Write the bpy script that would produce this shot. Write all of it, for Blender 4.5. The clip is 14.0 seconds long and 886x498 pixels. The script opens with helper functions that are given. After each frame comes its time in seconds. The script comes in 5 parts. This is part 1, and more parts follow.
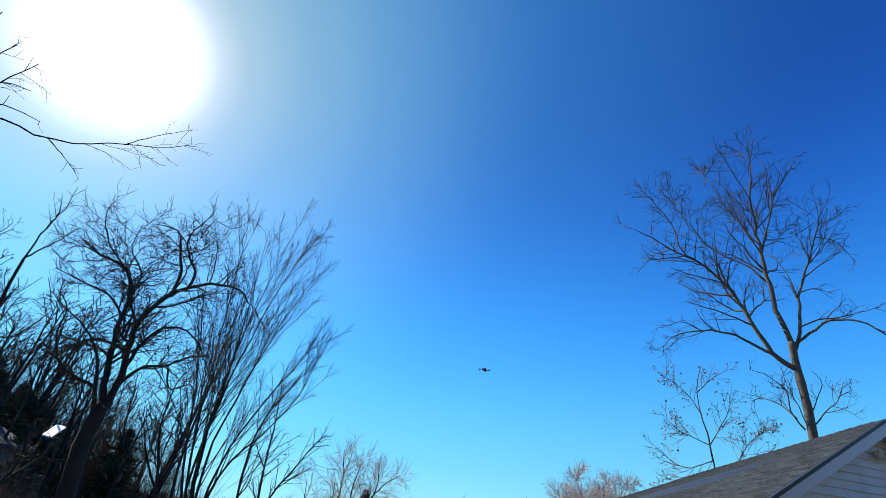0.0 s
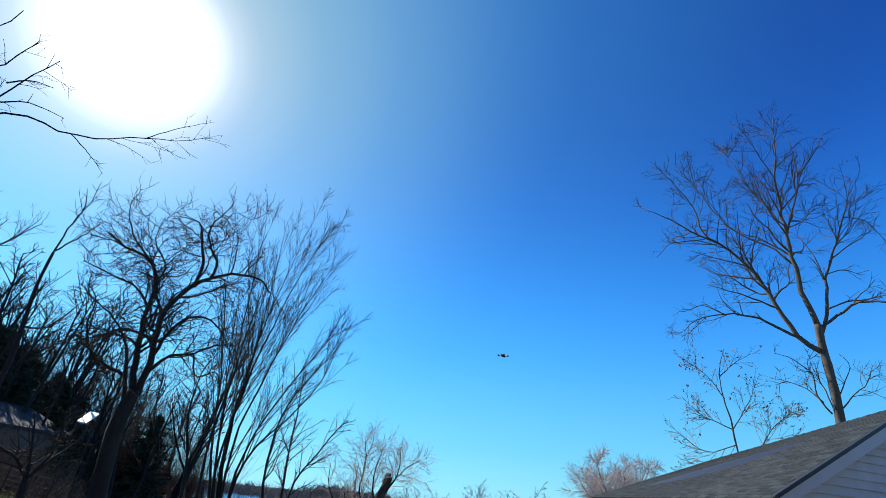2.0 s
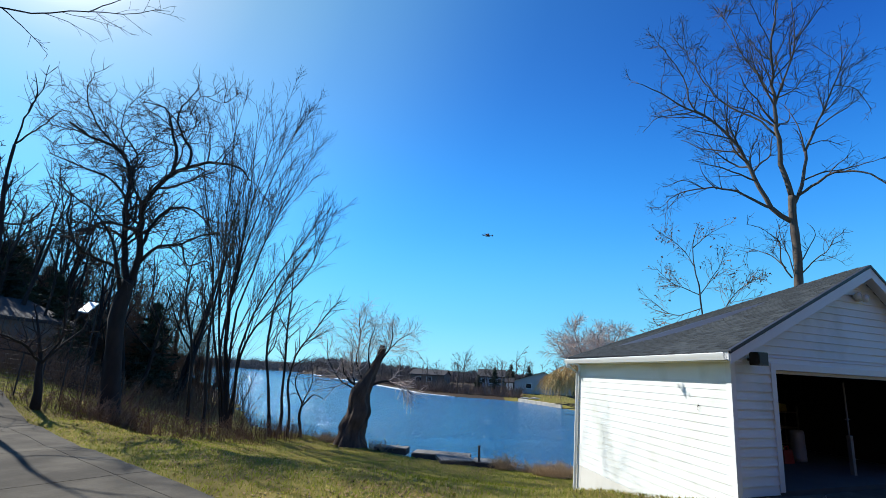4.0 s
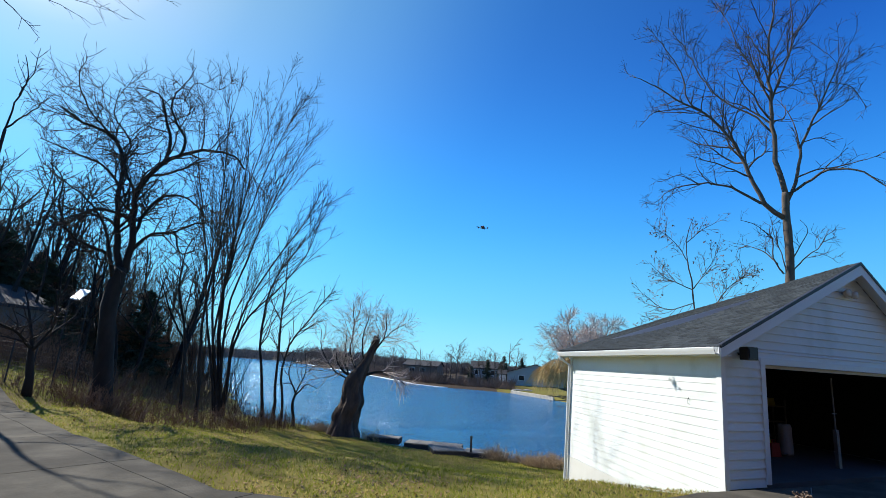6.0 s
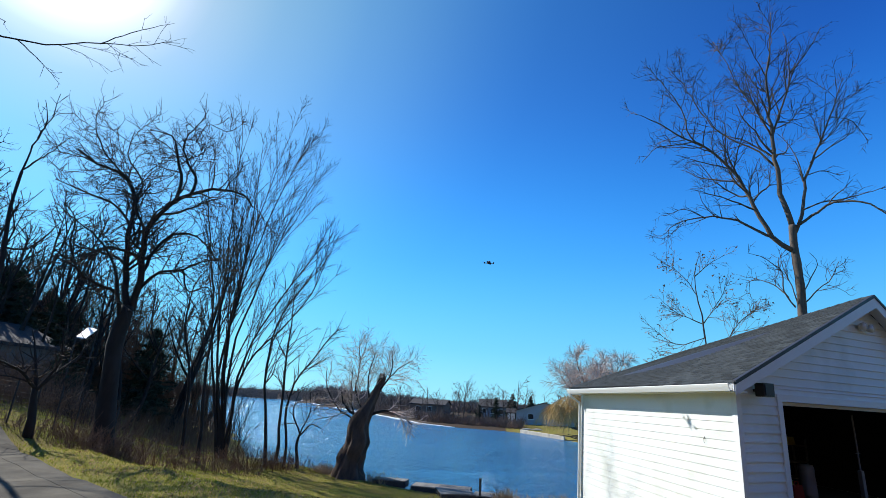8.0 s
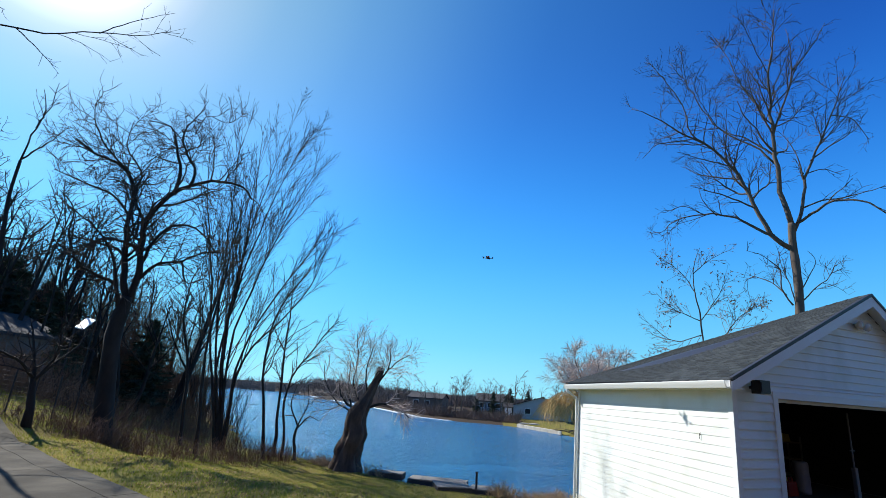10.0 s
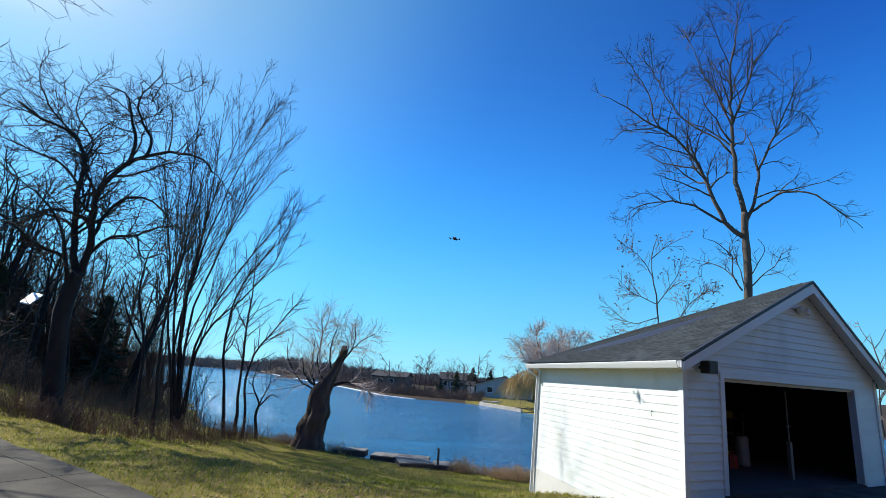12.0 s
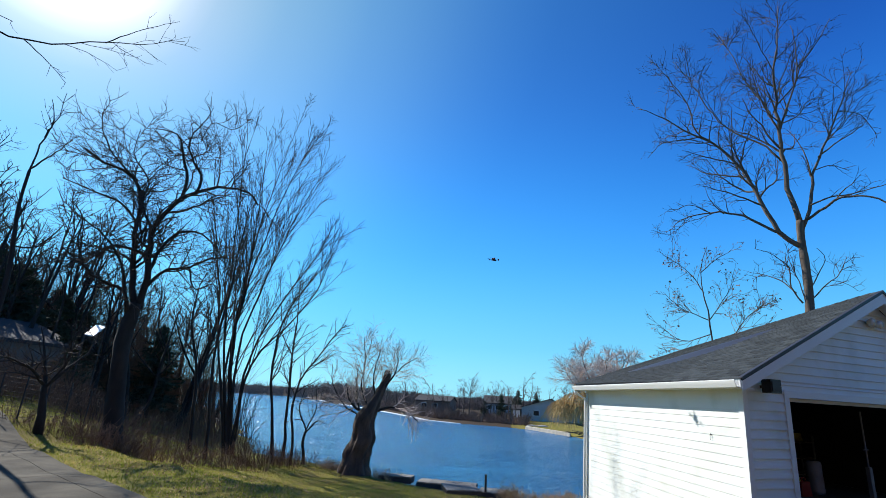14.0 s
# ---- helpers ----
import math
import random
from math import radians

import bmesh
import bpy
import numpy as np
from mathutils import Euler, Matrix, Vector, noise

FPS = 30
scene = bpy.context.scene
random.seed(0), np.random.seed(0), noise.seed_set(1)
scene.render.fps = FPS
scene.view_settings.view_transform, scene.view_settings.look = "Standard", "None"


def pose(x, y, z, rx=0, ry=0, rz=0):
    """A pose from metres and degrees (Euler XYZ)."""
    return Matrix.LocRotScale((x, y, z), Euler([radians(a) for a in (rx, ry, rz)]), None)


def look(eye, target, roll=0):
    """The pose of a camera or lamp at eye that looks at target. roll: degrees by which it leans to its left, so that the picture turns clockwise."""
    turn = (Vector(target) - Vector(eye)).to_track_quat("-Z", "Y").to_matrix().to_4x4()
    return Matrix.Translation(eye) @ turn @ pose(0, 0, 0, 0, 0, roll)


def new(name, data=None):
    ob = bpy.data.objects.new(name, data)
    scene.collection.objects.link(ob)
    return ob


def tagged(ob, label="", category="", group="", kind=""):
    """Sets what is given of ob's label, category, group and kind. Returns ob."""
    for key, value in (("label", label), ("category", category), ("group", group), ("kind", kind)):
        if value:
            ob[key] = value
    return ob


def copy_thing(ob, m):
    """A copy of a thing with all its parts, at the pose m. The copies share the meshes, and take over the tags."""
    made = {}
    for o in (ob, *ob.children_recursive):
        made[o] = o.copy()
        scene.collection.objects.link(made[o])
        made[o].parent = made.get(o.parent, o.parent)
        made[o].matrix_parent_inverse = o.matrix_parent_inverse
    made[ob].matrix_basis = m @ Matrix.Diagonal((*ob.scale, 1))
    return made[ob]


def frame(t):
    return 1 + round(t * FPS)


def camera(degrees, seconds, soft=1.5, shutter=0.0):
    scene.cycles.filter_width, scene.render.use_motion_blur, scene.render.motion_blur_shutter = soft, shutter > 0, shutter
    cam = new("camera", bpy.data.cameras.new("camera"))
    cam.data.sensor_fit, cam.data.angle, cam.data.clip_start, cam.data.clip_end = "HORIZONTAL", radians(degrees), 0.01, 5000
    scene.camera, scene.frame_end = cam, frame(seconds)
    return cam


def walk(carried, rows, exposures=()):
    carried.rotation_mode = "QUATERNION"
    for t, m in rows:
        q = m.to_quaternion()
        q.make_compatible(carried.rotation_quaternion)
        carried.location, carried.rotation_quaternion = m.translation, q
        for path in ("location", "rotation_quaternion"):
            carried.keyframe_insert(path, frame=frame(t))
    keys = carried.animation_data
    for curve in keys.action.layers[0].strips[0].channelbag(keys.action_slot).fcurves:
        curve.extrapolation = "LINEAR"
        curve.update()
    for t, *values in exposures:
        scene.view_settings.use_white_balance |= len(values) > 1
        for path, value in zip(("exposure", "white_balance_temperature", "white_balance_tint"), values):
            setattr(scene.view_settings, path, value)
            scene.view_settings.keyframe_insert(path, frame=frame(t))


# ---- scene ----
EYE = 1.87
cam = camera(86.0, 14.0, soft=0.6)
# seconds, turn to the left, tilt up, lean
PATH = [
    (0, 4.24, 30.1, 5.56), (0.5, 4.96, 29.5, 5.75), (1, 5.71, 28.56, 6.14), (1.5, 5.97, 27.75, 5.92),
    (2, 6.4, 28.34, 5.65), (2.5, 6.79, 28.04, 5.65), (3, 6.46, 26.81, 5.73), (3.5, 5.09, 20.28, 4.38),
    (4, 3.31, 14.42, 2.73), (4.2, 3.33, 13.23, 2.31), (6.5, 2.54, 13.71, 3.49), (7, 2.91, 14.7, 3.05),
    (7.5, 3.51, 16.67, 2.93), (8, 3.64, 17.7, 3.14), (8.5, 3.42, 17.08, 3.09), (8.7, 3.28, 16.7, 3.1),
    (10.8, 3.33, 17.19, 4.26), (11, 2.48, 16.7, 4.31), (11.5, -0.89, 15.37, 4.25), (12, -0.8, 14.93, 3.83),
    (12.5, 0.16, 14.61, 3.5), (13, 0.92, 14.32, 3.61), (13.5, 2.19, 14.57, 3.26), (14, 4.22, 17.29, 3.1),
]
walk(cam, [(t, pose(0, 0, EYE, 0, 0, yaw) @ pose(0, 0, 0, 90 + tilt) @ pose(0, 0, 0, 0, 0, lean)) for t, yaw, tilt, lean in PATH],
     exposures=[(0.0, 0.42), (14.0, 0.42)])

# ---- light: a clear late-winter day, the sun high on the left ----
SUN_AZ, SUN_EL = -57.0, 39.6
sun_way = Vector((math.sin(radians(SUN_AZ)) * math.cos(radians(SUN_EL)), math.cos(radians(SUN_AZ)) * math.cos(radians(SUN_EL)), math.sin(radians(SUN_EL))))


def at_way(az, el):
    return Vector((math.sin(radians(az)) * math.cos(radians(el)), math.cos(radians(az)) * math.cos(radians(el)), math.sin(radians(el))))


world = bpy.data.worlds.new("sky")
scene.world = world
world.use_nodes = True
wn, wl = world.node_tree.nodes, world.node_tree.links
wn.clear()
sky = wn.new("ShaderNodeTexSky")
sky.sky_type, sky.sun_disc = "NISHITA", False
sky.sun_elevation, sky.sun_rotation = radians(SUN_EL), radians(SUN_AZ)
sky.air_density, sky.dust_density, sky.ozone_density = 1.0, 0.3, 3.0
# the clear air deepens the blue overhead and pales it towards the horizon
where, split = wn.new("ShaderNodeTexCoord"), wn.new("ShaderNodeSeparateXYZ")
wl.new(where.outputs["Generated"], split.inputs[0])


def ramp_of(socket, stops, ease="LINEAR"):
    r = wn.new("ShaderNodeValToRGB")
    r.color_ramp.interpolation = ease
    while len(r.color_ramp.elements) < len(stops):
        r.color_ramp.elements.new(0.5)
    for el, (spot, colour) in zip(r.color_ramp.elements, stops):
        el.position, el.color = spot, (*colour, 1)
    wl.new(socket, r.inputs[0])
    return r.outputs[0]


def vector_op(kind, a, b):
    v = wn.new("ShaderNodeVectorMath")
    v.operation = kind
    for k, item in enumerate((a, b)):
        if isinstance(item, (int, float)):
            v.inputs[3].default_value = item
        elif isinstance(item, tuple):
            v.inputs[k].default_value = item
        else:
            wl.new(item, v.inputs[k])
    return v


blue = ramp_of(split.outputs["Z"], [(0.0, (0.29, 0.79, 1.15)), (0.10, (0.15, 0.65, 1.18)), (0.28, (0.03, 0.385, 1.10)), (0.50, (0.003, 0.114, 0.60)), (0.70, (0.001, 0.057, 0.345)), (1.0, (0.001, 0.045, 0.28))], "B_SPLINE")
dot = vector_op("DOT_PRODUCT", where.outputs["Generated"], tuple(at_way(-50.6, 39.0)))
# the sun's glare and white core painted into the sky, off the lamp's bearing
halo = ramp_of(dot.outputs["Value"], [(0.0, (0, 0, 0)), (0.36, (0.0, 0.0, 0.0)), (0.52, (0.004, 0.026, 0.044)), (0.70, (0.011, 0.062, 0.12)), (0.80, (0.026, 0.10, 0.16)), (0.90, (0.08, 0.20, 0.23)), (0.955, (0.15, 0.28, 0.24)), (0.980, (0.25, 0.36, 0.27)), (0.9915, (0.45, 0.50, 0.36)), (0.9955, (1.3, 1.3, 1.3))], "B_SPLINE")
air = vector_op("SCALE", blue, 8.2)
glare = vector_op("SCALE", halo, 12.0)
clear = vector_op("SCALE", sky.outputs[0], 0.12)
both = vector_op("ADD", vector_op("ADD", air.outputs[0], glare.outputs[0]).outputs[0], clear.outputs[0])
back = wn.new("ShaderNodeBackground")
back.inputs["Strength"].default_value = 0.086
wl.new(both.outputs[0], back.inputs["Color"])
wl.new(back.outputs[0], wn.new("ShaderNodeOutputWorld").inputs[0])
sun = new("sun", bpy.data.lights.new("sun", "SUN"))
sun.data.energy, sun.data.angle, sun.data.color = 5.0, radians(0.53), (1.0, 0.96, 0.89)
sun.matrix_world = look(sun_way * 50, (0, 0, 0))


# ---- materials ----
def mat(name, base, second=None, scale=3.0, fine=40.0, rough=0.8, metal=0.0, bump=0.15, each=0.0, spec=0.4, stretch=(1, 1, 1), dirt=None):
    """Two scales of noise between two colours, fine relief, and a slight change from object to object."""
    m = bpy.data.materials.new(name)
    m.use_nodes = True
    n, l = m.node_tree.nodes, m.node_tree.links
    b = n["Principled BSDF"]
    b.inputs["Metallic"].default_value = metal
    b.inputs["Specular IOR Level"].default_value = spec
    second = second or tuple(c * 0.7 for c in base)
    co = n.new("ShaderNodeTexCoord")
    mp = n.new("ShaderNodeMapping")
    mp.inputs["Scale"].default_value = stretch
    l.new(co.outputs["Object"], mp.inputs[0])
    n1, n2 = n.new("ShaderNodeTexNoise"), n.new("ShaderNodeTexNoise")
    n1.inputs["Scale"].default_value, n2.inputs["Scale"].default_value = scale, fine
    n1.inputs["Detail"].default_value, n2.inputs["Detail"].default_value = 5, 4
    l.new(mp.outputs[0], n1.inputs[0]), l.new(mp.outputs[0], n2.inputs[0])
    add = n.new("ShaderNodeMath")
    add.operation = "MULTIPLY_ADD"
    add.inputs[1].default_value = 0.45
    l.new(n2.outputs[0], add.inputs[0])
    half = n.new("ShaderNodeMath")
    half.operation = "MULTIPLY_ADD"
    half.inputs[1].default_value, half.inputs[2].default_value = 1.3, -0.37
    l.new(n1.outputs[0], half.inputs[0]), l.new(half.outputs[0], add.inputs[2])
    ramp = n.new("ShaderNodeMix")
    ramp.data_type = "RGBA"
    ramp.inputs[6].default_value, ramp.inputs[7].default_value = (*second, 1), (*base, 1)
    l.new(add.outputs[0], ramp.inputs[0])
    out = ramp.outputs[2]
    if each:
        info, hsv, am = n.new("ShaderNodeObjectInfo"), n.new("ShaderNodeHueSaturation"), n.new("ShaderNodeMapRange")
        am.inputs[3].default_value, am.inputs[4].default_value = 1 - each, 1 + each
        l.new(info.outputs["Random"], am.inputs[0]), l.new(am.outputs[0], hsv.inputs["Value"]), l.new(out, hsv.inputs["Color"])
        out = hsv.outputs[0]
    if dirt:
        n3, r3, mx = n.new("ShaderNodeTexNoise"), n.new("ShaderNodeMapRange"), n.new("ShaderNodeMix")
        n3.inputs["Scale"].default_value = dirt[1]
        n3.inputs["Detail"].default_value = 6
        l.new(co.outputs["Object"], n3.inputs[0])
        r3.inputs[1].default_value, r3.inputs[2].default_value, r3.inputs[4].default_value = dirt[2], dirt[2] + 0.18, dirt[3]
        l.new(n3.outputs[0], r3.inputs[0])
        mx.data_type = "RGBA"
        mx.inputs[7].default_value = (*dirt[0], 1)
        l.new(r3.outputs[0], mx.inputs[0]), l.new(out, mx.inputs[6])
        out = mx.outputs[2]
    l.new(out, b.inputs["Base Color"])
    rr = n.new("ShaderNodeMapRange")
    rr.inputs[3].default_value, rr.inputs[4].default_value = max(rough - 0.1, 0.02), min(rough + 0.1, 1)
    l.new(n2.outputs[0], rr.inputs[0]), l.new(rr.outputs[0], b.inputs["Roughness"])
    if bump:
        bp = n.new("ShaderNodeBump")
        bp.inputs["Strength"].default_value, bp.inputs["Distance"].default_value = bump, 0.02
        l.new(add.outputs[0], bp.inputs["Height"]), l.new(bp.outputs[0], b.inputs["Normal"])
    return m


M_SIDING = mat("vinyl_siding", (0.78, 0.81, 0.79), (0.71, 0.745, 0.715), 0.8, 60, 0.5, bump=0.04, each=0.03, stretch=(1, 1, 3), dirt=((0.45, 0.47, 0.38), 0.9, 0.55, 0.45))
M_TRIM = mat("white_trim", (0.76, 0.78, 0.77), (0.68, 0.70, 0.69), 1.5, 50, 0.45, bump=0.03)
M_FOUND = mat("painted_block", (0.70, 0.70, 0.66), (0.55, 0.54, 0.48), 1.2, 30, 0.85, bump=0.3)
M_SHINGLE = mat("asphalt_shingle", (0.062, 0.072, 0.076), (0.024, 0.028, 0.031), 5, 110, 0.95, bump=0.7, each=0.3, spec=0.12)
M_DRIP = mat("dark_edge_metal", (0.03, 0.03, 0.035), (0.02, 0.02, 0.022), 3, 60, 0.5, bump=0.02)
M_BLACK = mat("black_plastic", (0.015, 0.015, 0.017), (0.01, 0.01, 0.011), 5, 90, 0.4, bump=0.05)
M_CONC = mat("concrete_drive", (0.15, 0.134, 0.104), (0.032, 0.029, 0.023), 1.6, 30, 0.95, bump=0.6, spec=0.15, dirt=((0.045, 0.04, 0.032), 0.9, 0.46, 0.75))
M_BARK = mat("grey_brown_bark", (0.115, 0.09, 0.072), (0.05, 0.038, 0.032), 5, 40, 0.95, bump=0.7, stretch=(1, 1, 0.35))
# dark bark, deepened so that side-lit near trees look backlit
M_BACKLITBARK = mat("backlit_dark_bark", (0.036, 0.028, 0.023), (0.012, 0.010, 0.009), 5, 40, 0.95, bump=0.7, stretch=(1, 1, 0.35))
M_PALEBARK = mat("pale_bark", (0.17, 0.13, 0.10), (0.06, 0.046, 0.036), 4, 35, 0.95, bump=1.0, stretch=(1, 1, 0.4))
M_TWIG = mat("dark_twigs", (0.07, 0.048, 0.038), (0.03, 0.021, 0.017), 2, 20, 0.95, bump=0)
M_TWIGTAN = mat("tan_twigs", (0.30, 0.22, 0.15), (0.17, 0.12, 0.085), 2, 20, 0.95, bump=0)
M_GOLD = mat("golden_willow_twigs", (0.62, 0.43, 0.17), (0.42, 0.28, 0.11), 1, 12, 0.9, bump=0)
M_PALEWIL = mat("pale_willow_twigs", (0.66, 0.52, 0.43), (0.48, 0.37, 0.30), 1, 12, 0.9, bump=0)
M_BRUSH = mat("dry_brush", (0.29, 0.175, 0.105), (0.075, 0.045, 0.03), 1.5, 20, 0.95, bump=0)
M_NEEDLE = mat("conifer_needles", (0.06, 0.075, 0.042), (0.025, 0.034, 0.02), 1.5, 15, 0.9, bump=0)
M_STUMP = mat("rotten_willow_bark", (0.13, 0.088, 0.066), (0.016, 0.012, 0.011), 3.2, 22, 0.95, bump=1.0, stretch=(1, 1, 0.4))
M_LEAF = mat("withered_leaves", (0.30, 0.15, 0.08), (0.17, 0.09, 0.05), 2, 20, 0.9, bump=0)


M_FARBRUSH = mat("far_brown_brush", (0.27, 0.19, 0.14), (0.12, 0.085, 0.066), 0.25, 2, 1.0, bump=0, spec=0.1)
M_FARTWIG = mat("far_grey_brown_twigs", (0.25, 0.195, 0.165), (0.15, 0.118, 0.10), 0.05, 1, 1.0, bump=0, spec=0.1)


# ---- building helpers ----
class Shape:
    """Collects points and faces of one mesh; put() maps them into the world."""

    def __init__(self):
        self.v, self.f = [], []

    def add(self, verts, faces):
        k = len(self.v)
        self.v.extend(tuple(p) for p in verts)
        self.f.extend(tuple(i + k for i in q) for q in faces)
        return self

    def box(self, a0, a1, b0, b1, c0, c1, m=None):
        vs = [(a, b, c) for c in (c0, c1) for b in (b0, b1) for a in (a0, a1)]
        vs = [m(*p) for p in vs] if m else vs
        return self.add(vs, [(0, 2, 3, 1), (4, 5, 7, 6), (0, 1, 5, 4), (2, 6, 7, 3), (0, 4, 6, 2), (1, 3, 7, 5)])

    def prism(self, low, high):
        n = len(low)
        return self.add(list(low) + list(high), [tuple(reversed(range(n))), tuple(range(n, 2 * n))] + [(i, (i + 1) % n, n + (i + 1) % n, n + i) for i in range(n)])

    def tube(self, pts, radii, sides=6, cap=True):
        p = np.asarray(pts, float)
        r = np.asarray(radii, float)
        t = np.gradient(p, axis=0)
        t /= np.linalg.norm(t, axis=1)[:, None] + 1e-9
        ref = np.array((0.0, 0.0, 1.0)) if abs(t[0][2]) < 0.8 else np.array((1.0, 0.0, 0.0))
        s = np.cross(t, ref)
        s /= np.linalg.norm(s, axis=1)[:, None] + 1e-9
        w = np.cross(t, s)
        an = np.arange(sides) * 2 * math.pi / sides
        ring = p[:, None] + r[:, None, None] * (np.cos(an)[None, :, None] * s[:, None] + np.sin(an)[None, :, None] * w[:, None])
        k, n = len(self.v), len(p)
        self.v.extend(map(tuple, ring.reshape(-1, 3)))
        for i in range(n - 1):
            o, q = k + i * sides, k + (i + 1) * sides
            self.f.extend((o + j, o + (j + 1) % sides, q + (j + 1) % sides, q + j) for j in range(sides))
        if cap and sides > 3:
            self.f.append(tuple(k + j for j in reversed(range(sides))))
            self.f.append(tuple(k + (n - 1) * sides + j for j in range(sides)))
        return self

    def put(self, name, material, parent=None, label="", smooth=False, kind=""):
        me = bpy.data.meshes.new(name)
        me.from_pydata(self.v, [], self.f)
        me.materials.append(material)
        if smooth:
            me.polygons.foreach_set("use_smooth", [True] * len(me.polygons))
        me.update()
        ob = new(name, me)
        if parent:
            ob.parent = parent
        return tagged(ob, label=label, kind=kind)


def thing(name, label, category, group="", kind=""):
    return tagged(new(name), label, category, group, kind)


def at(az, el, dist):
    """The place seen from the eye at that bearing and height, so far off over the ground."""
    a = radians(az)
    return np.array((dist * math.sin(a), dist * math.cos(a), EYE + dist * math.tan(radians(el))))


# ---- ground, lake ----
WATER = -2.4
SHORE = np.array([(-260, 430), (-120, 190), (-45, 86), (-24, 52), (-14, 33), (-9.4, 30.6), (-6.0, 27.4), (-2.6, 24.9), (0.7, 23.2), (4.6, 22.6), (10, 22), (24, 20.5),
                  (60, 18), (130, 14), (140, 52), (80, 66), (45, 62), (24, 60), (15.5, 65), (12, 76), (9, 83), (-2, 88), (-8, 94), (-18, 118), (-60, 205), (-150, 420)], float)


def lake_distance(x, y):
    """Metres from the shore, negative over water."""
    p = np.stack([x, y], -1)
    a, b = SHORE, np.roll(SHORE, -1, 0)
    best, inside = np.full(x.shape, 1e9), np.zeros(x.shape, bool)
    for i in range(len(a)):
        ab = b[i] - a[i]
        k = np.clip(((p - a[i]) @ ab) / (ab @ ab), 0, 1)
        best = np.minimum(best, np.hypot(*np.moveaxis(p - a[i] - k[..., None] * ab, -1, 0)))
        cross = (a[i][1] > y) != (b[i][1] > y)
        with np.errstate(all="ignore"):
            inside ^= cross & (x < (b[i][0] - a[i][0]) * (y - a[i][1]) / (b[i][1] - a[i][1] + 1e-12) + a[i][0])
    return np.where(inside, -best, best)


def height(x, y):
    x, y = np.asarray(x, float), np.asarray(y, float)
    s = lake_distance(x, y)
    near = np.interp(s, [-6, -0.6, 0.0, 0.5, 6, 11, 13.5, 16, 400], [-4.5, -2.9, -2.42, -2.15, -1.8, -0.85, -0.06, 0.1, 0.2])
    far = np.interp(s, [-6, 0.0, 0.7, 10, 40, 300, 3000], [-4.5, -2.42, -2.2, -1.6, -0.7, 2.0, 4.0])
    hill = 0.16 * np.maximum(0, -x - 11.2) * np.clip(1 - (y - 17) / 30, 0.6, 1.0) * np.clip(s / 7, 0, 1)
    hill = np.minimum(hill, 8.0) * np.clip((y + 30) / 30, 0.2, 1)
    across = np.clip((y - 45) / 15, 0, 1)
    z = (near + hill) * (1 - across) + (far + 0.35 * hill) * across
    rough = 0.035 * np.sin(x * 1.3 + np.sin(y * 0.7) * 2) * np.sin(y * 1.1 + 0.4 * x) + 0.02 * np.sin(2.7 * x - 1.9 * y)
    return z + rough * np.clip(s / 3, 0, 1) * np.where(y > 9, 1, 0.3)


def ground_at(x, y):
    return float(height(np.array([x]), np.array([y]))[0])


def sheet(name, xs, ys, material):
    gx, gy = np.meshgrid(xs, ys)
    gz = height(gx, gy)
    v = np.stack([gx, gy, gz], -1).reshape(-1, 3)
    nx, ny = len(xs), len(ys)
    i = (np.arange(ny - 1)[:, None] * nx + np.arange(nx - 1)[None]).ravel()
    f = np.stack([i, i + 1, i + nx + 1, i + nx], 1)
    me = bpy.data.meshes.new(name)
    me.from_pydata(v.tolist(), [], f.tolist())
    me.polygons.foreach_set("use_smooth", [True] * len(me.polygons))
    me.materials.append(material)
    return new(name, me)


def grass_material():
    m = mat("winter_lawn", (0.10, 0.115, 0.014), (0.26, 0.20, 0.05), 1.3, 22, 1.0, bump=1.0, spec=0.1, dirt=((0.12, 0.085, 0.03), 0.45, 0.47, 0.9))
    return m


def axis_points(fine, coarse):
    return np.unique(np.concatenate([np.arange(*fine), coarse]))


wide = np.array([70, 90, 115, 150, 200, 270, 360, 480, 650, 900, 1300, 1900, 2800.0])
ground = sheet("ground", axis_points((-46, 30.01, 0.55), np.concatenate([-wide, [-60, -52, 36, 44, 56], wide])),
               axis_points((-6, 42.01, 0.55), np.concatenate([-wide, [-40, -25, -15, -10, 48, 54, 60, 65], np.arange(68, 132, 4), wide[3:]])), grass_material())
far_soil = mat("far_bank_soil", (0.07, 0.05, 0.034), (0.035, 0.026, 0.018), 0.15, 3, 1.0, bump=0.3, spec=0.1)
ground.data.materials.append(far_soil)
for poly in ground.data.polygons:
    c = poly.center
    if c.y > 45 and not (7.0 < c.x < 26 and 60 < c.y < 99) or (c.x < -24 and c.y > 20):
        poly.material_index = 1
tagged(ground, "patchy winter lawn of green and straw-brown grass sloping to the lake", "ground", kind="structure")


